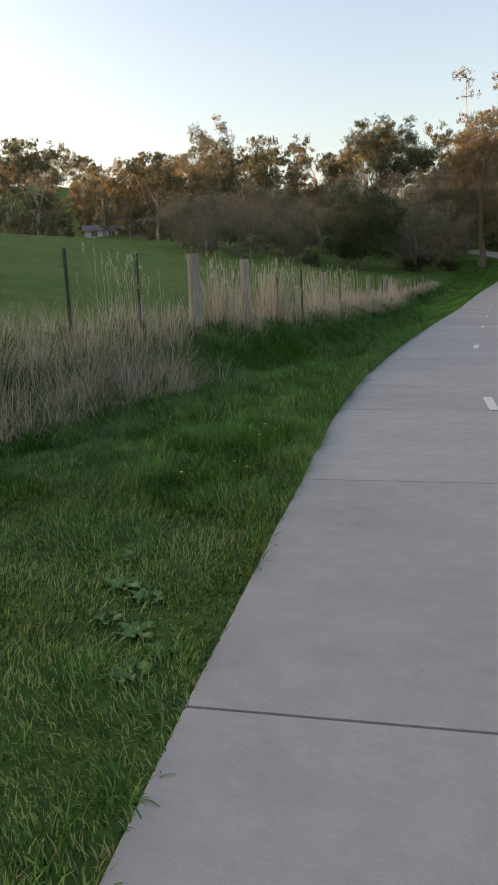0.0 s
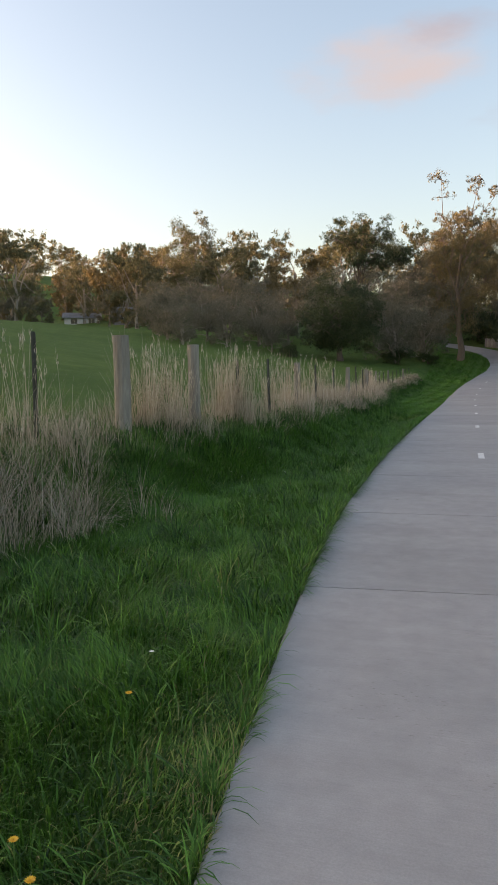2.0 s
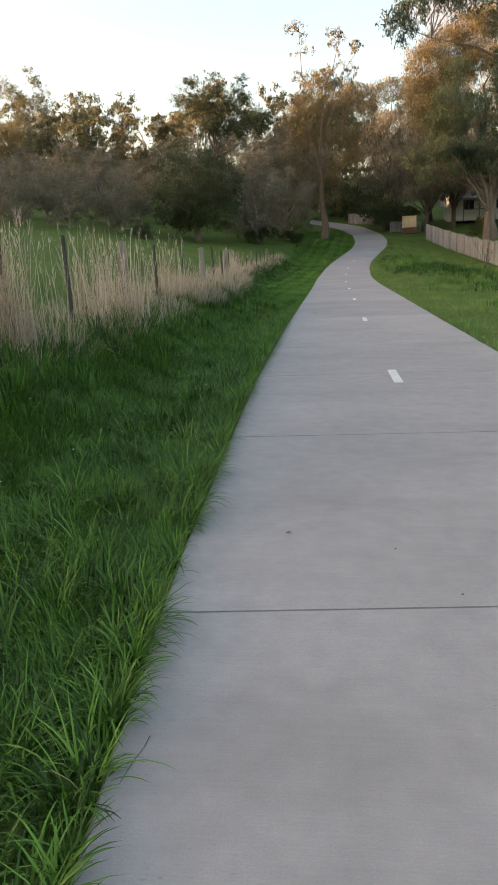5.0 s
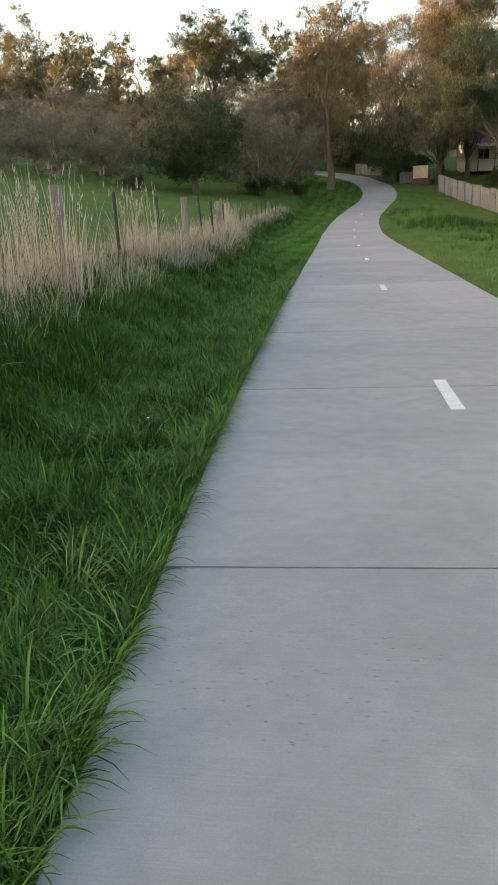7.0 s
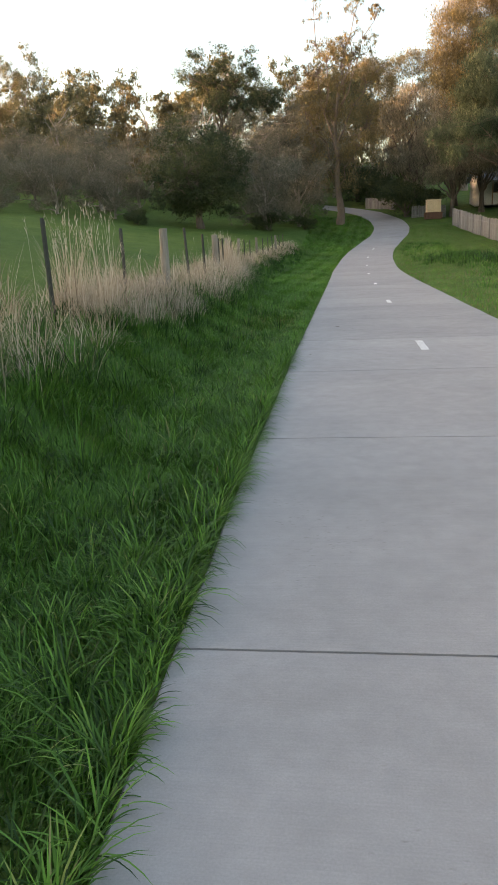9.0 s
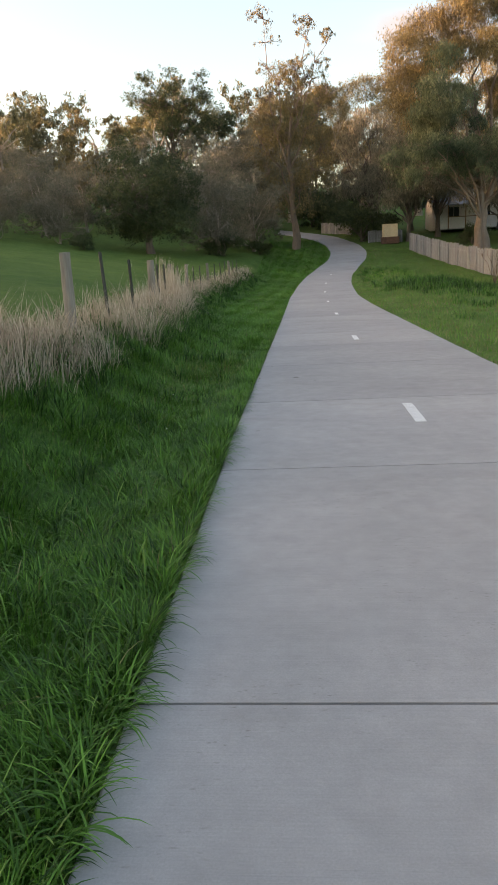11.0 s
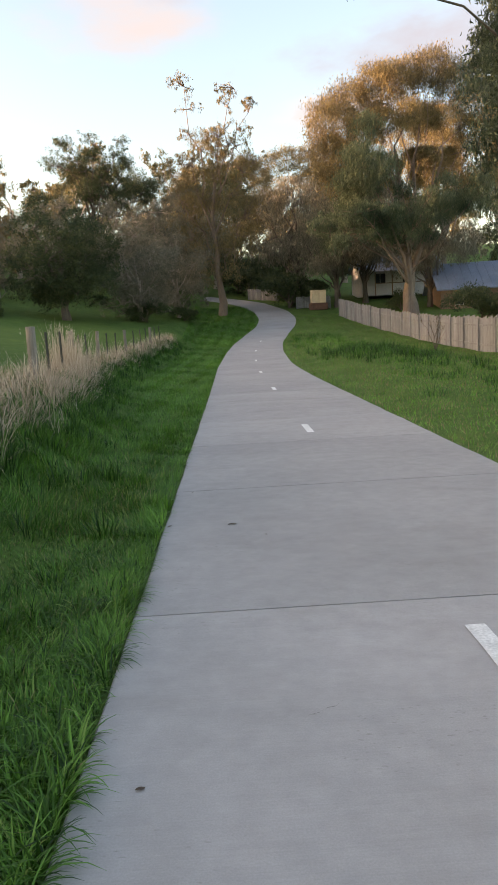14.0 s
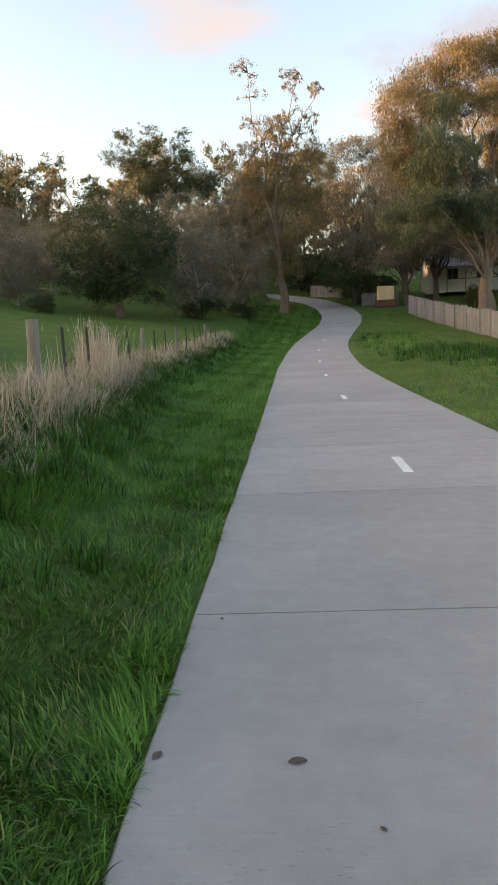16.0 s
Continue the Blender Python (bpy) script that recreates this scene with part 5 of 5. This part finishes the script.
def dead_leaf(x, y, size, turn):
    """A curled fallen leaf lying on the concrete."""
    bm = bmesh.new()
    n = 7
    top = []
    for i in range(n + 1):
        f = i / n
        w = size * 0.26 * math.sin(math.pi * f) ** 0.7 + 0.001
        row = [bm.verts.new(((f - 0.5) * size, s * w, 0.002 + 0.10 * size * (abs(s) ** 2) + 0.05 * size * math.sin(f * 4))) for s in (-1, 0, 1)]
        top.append(row)
    for a, b in zip(top[:-1], top[1:]):
        for j in range(2):
            bm.faces.new((a[j], b[j], b[j + 1], a[j + 1]))
    ob = part("fallen_leaf", bm, M_LEAFLITTER)
    ob.scale = (0.75, 0.75, 0.5)
    ob.location, ob.rotation_euler = (x, y, float(profile(y)) + 0.003), (0, 0, turn)
    return tagged(ob, "dry brown fallen leaf lying on the concrete path", "leaf", "fallen leaves on the path")


for x, y, s, a in ((-1.34, 30.95, 0.10, 0.2), (-1.90, 31.0, 0.08, 1.2), (-1.77, 32.36, 0.05, 2.0), (-1.07, 13.38, 0.05, 0.4), (-0.46, 13.14, 0.03, 1.0), (-1.42, 10.47, 0.07, 0.5), (-0.19, 12.6, 0.03, 0.8), (-1.70, 27.28, 0.05, 0.3), (-1.06, 30.57, 0.04, 2.2), (0.6, 25.2, 0.05, 1.4)):
    dead_leaf(x, y, s, a)


def crack(points):
    """A hairline crack, a thin dark sliver lying on the surface."""
    vs, fs = [], []
    for i, (x, y) in enumerate(points):
        w = 0.0022 * (1 - abs(i / (len(points) - 1) - 0.5))
        vs += [(x - w, y - w, float(profile(y)) + 0.0025), (x + w, y + w, float(profile(y)) + 0.0025)]
    for i in range(len(points) - 1):
        fs.append((2 * i, 2 * i + 1, 2 * i + 3, 2 * i + 2))
    ob = mesh_object("crack", vs, fs, M_CRACK)
    return tagged(ob, "thin dark hairline crack in the concrete path", "crack", "cracks in the concrete")


M_CRACK = plain("dark_crack", (0.06, 0.055, 0.05), 0.95)
crack([(-1.48, 11.26), (-1.465, 11.36), (-1.445, 11.44), (-1.44, 11.50), (-1.41, 11.53), (-1.37, 11.56)])
crack([(-1.02, 27.72), (-0.97, 27.735), (-0.93, 27.77), (-0.89, 27.78), (-0.85, 27.83), (-0.82, 27.86)])
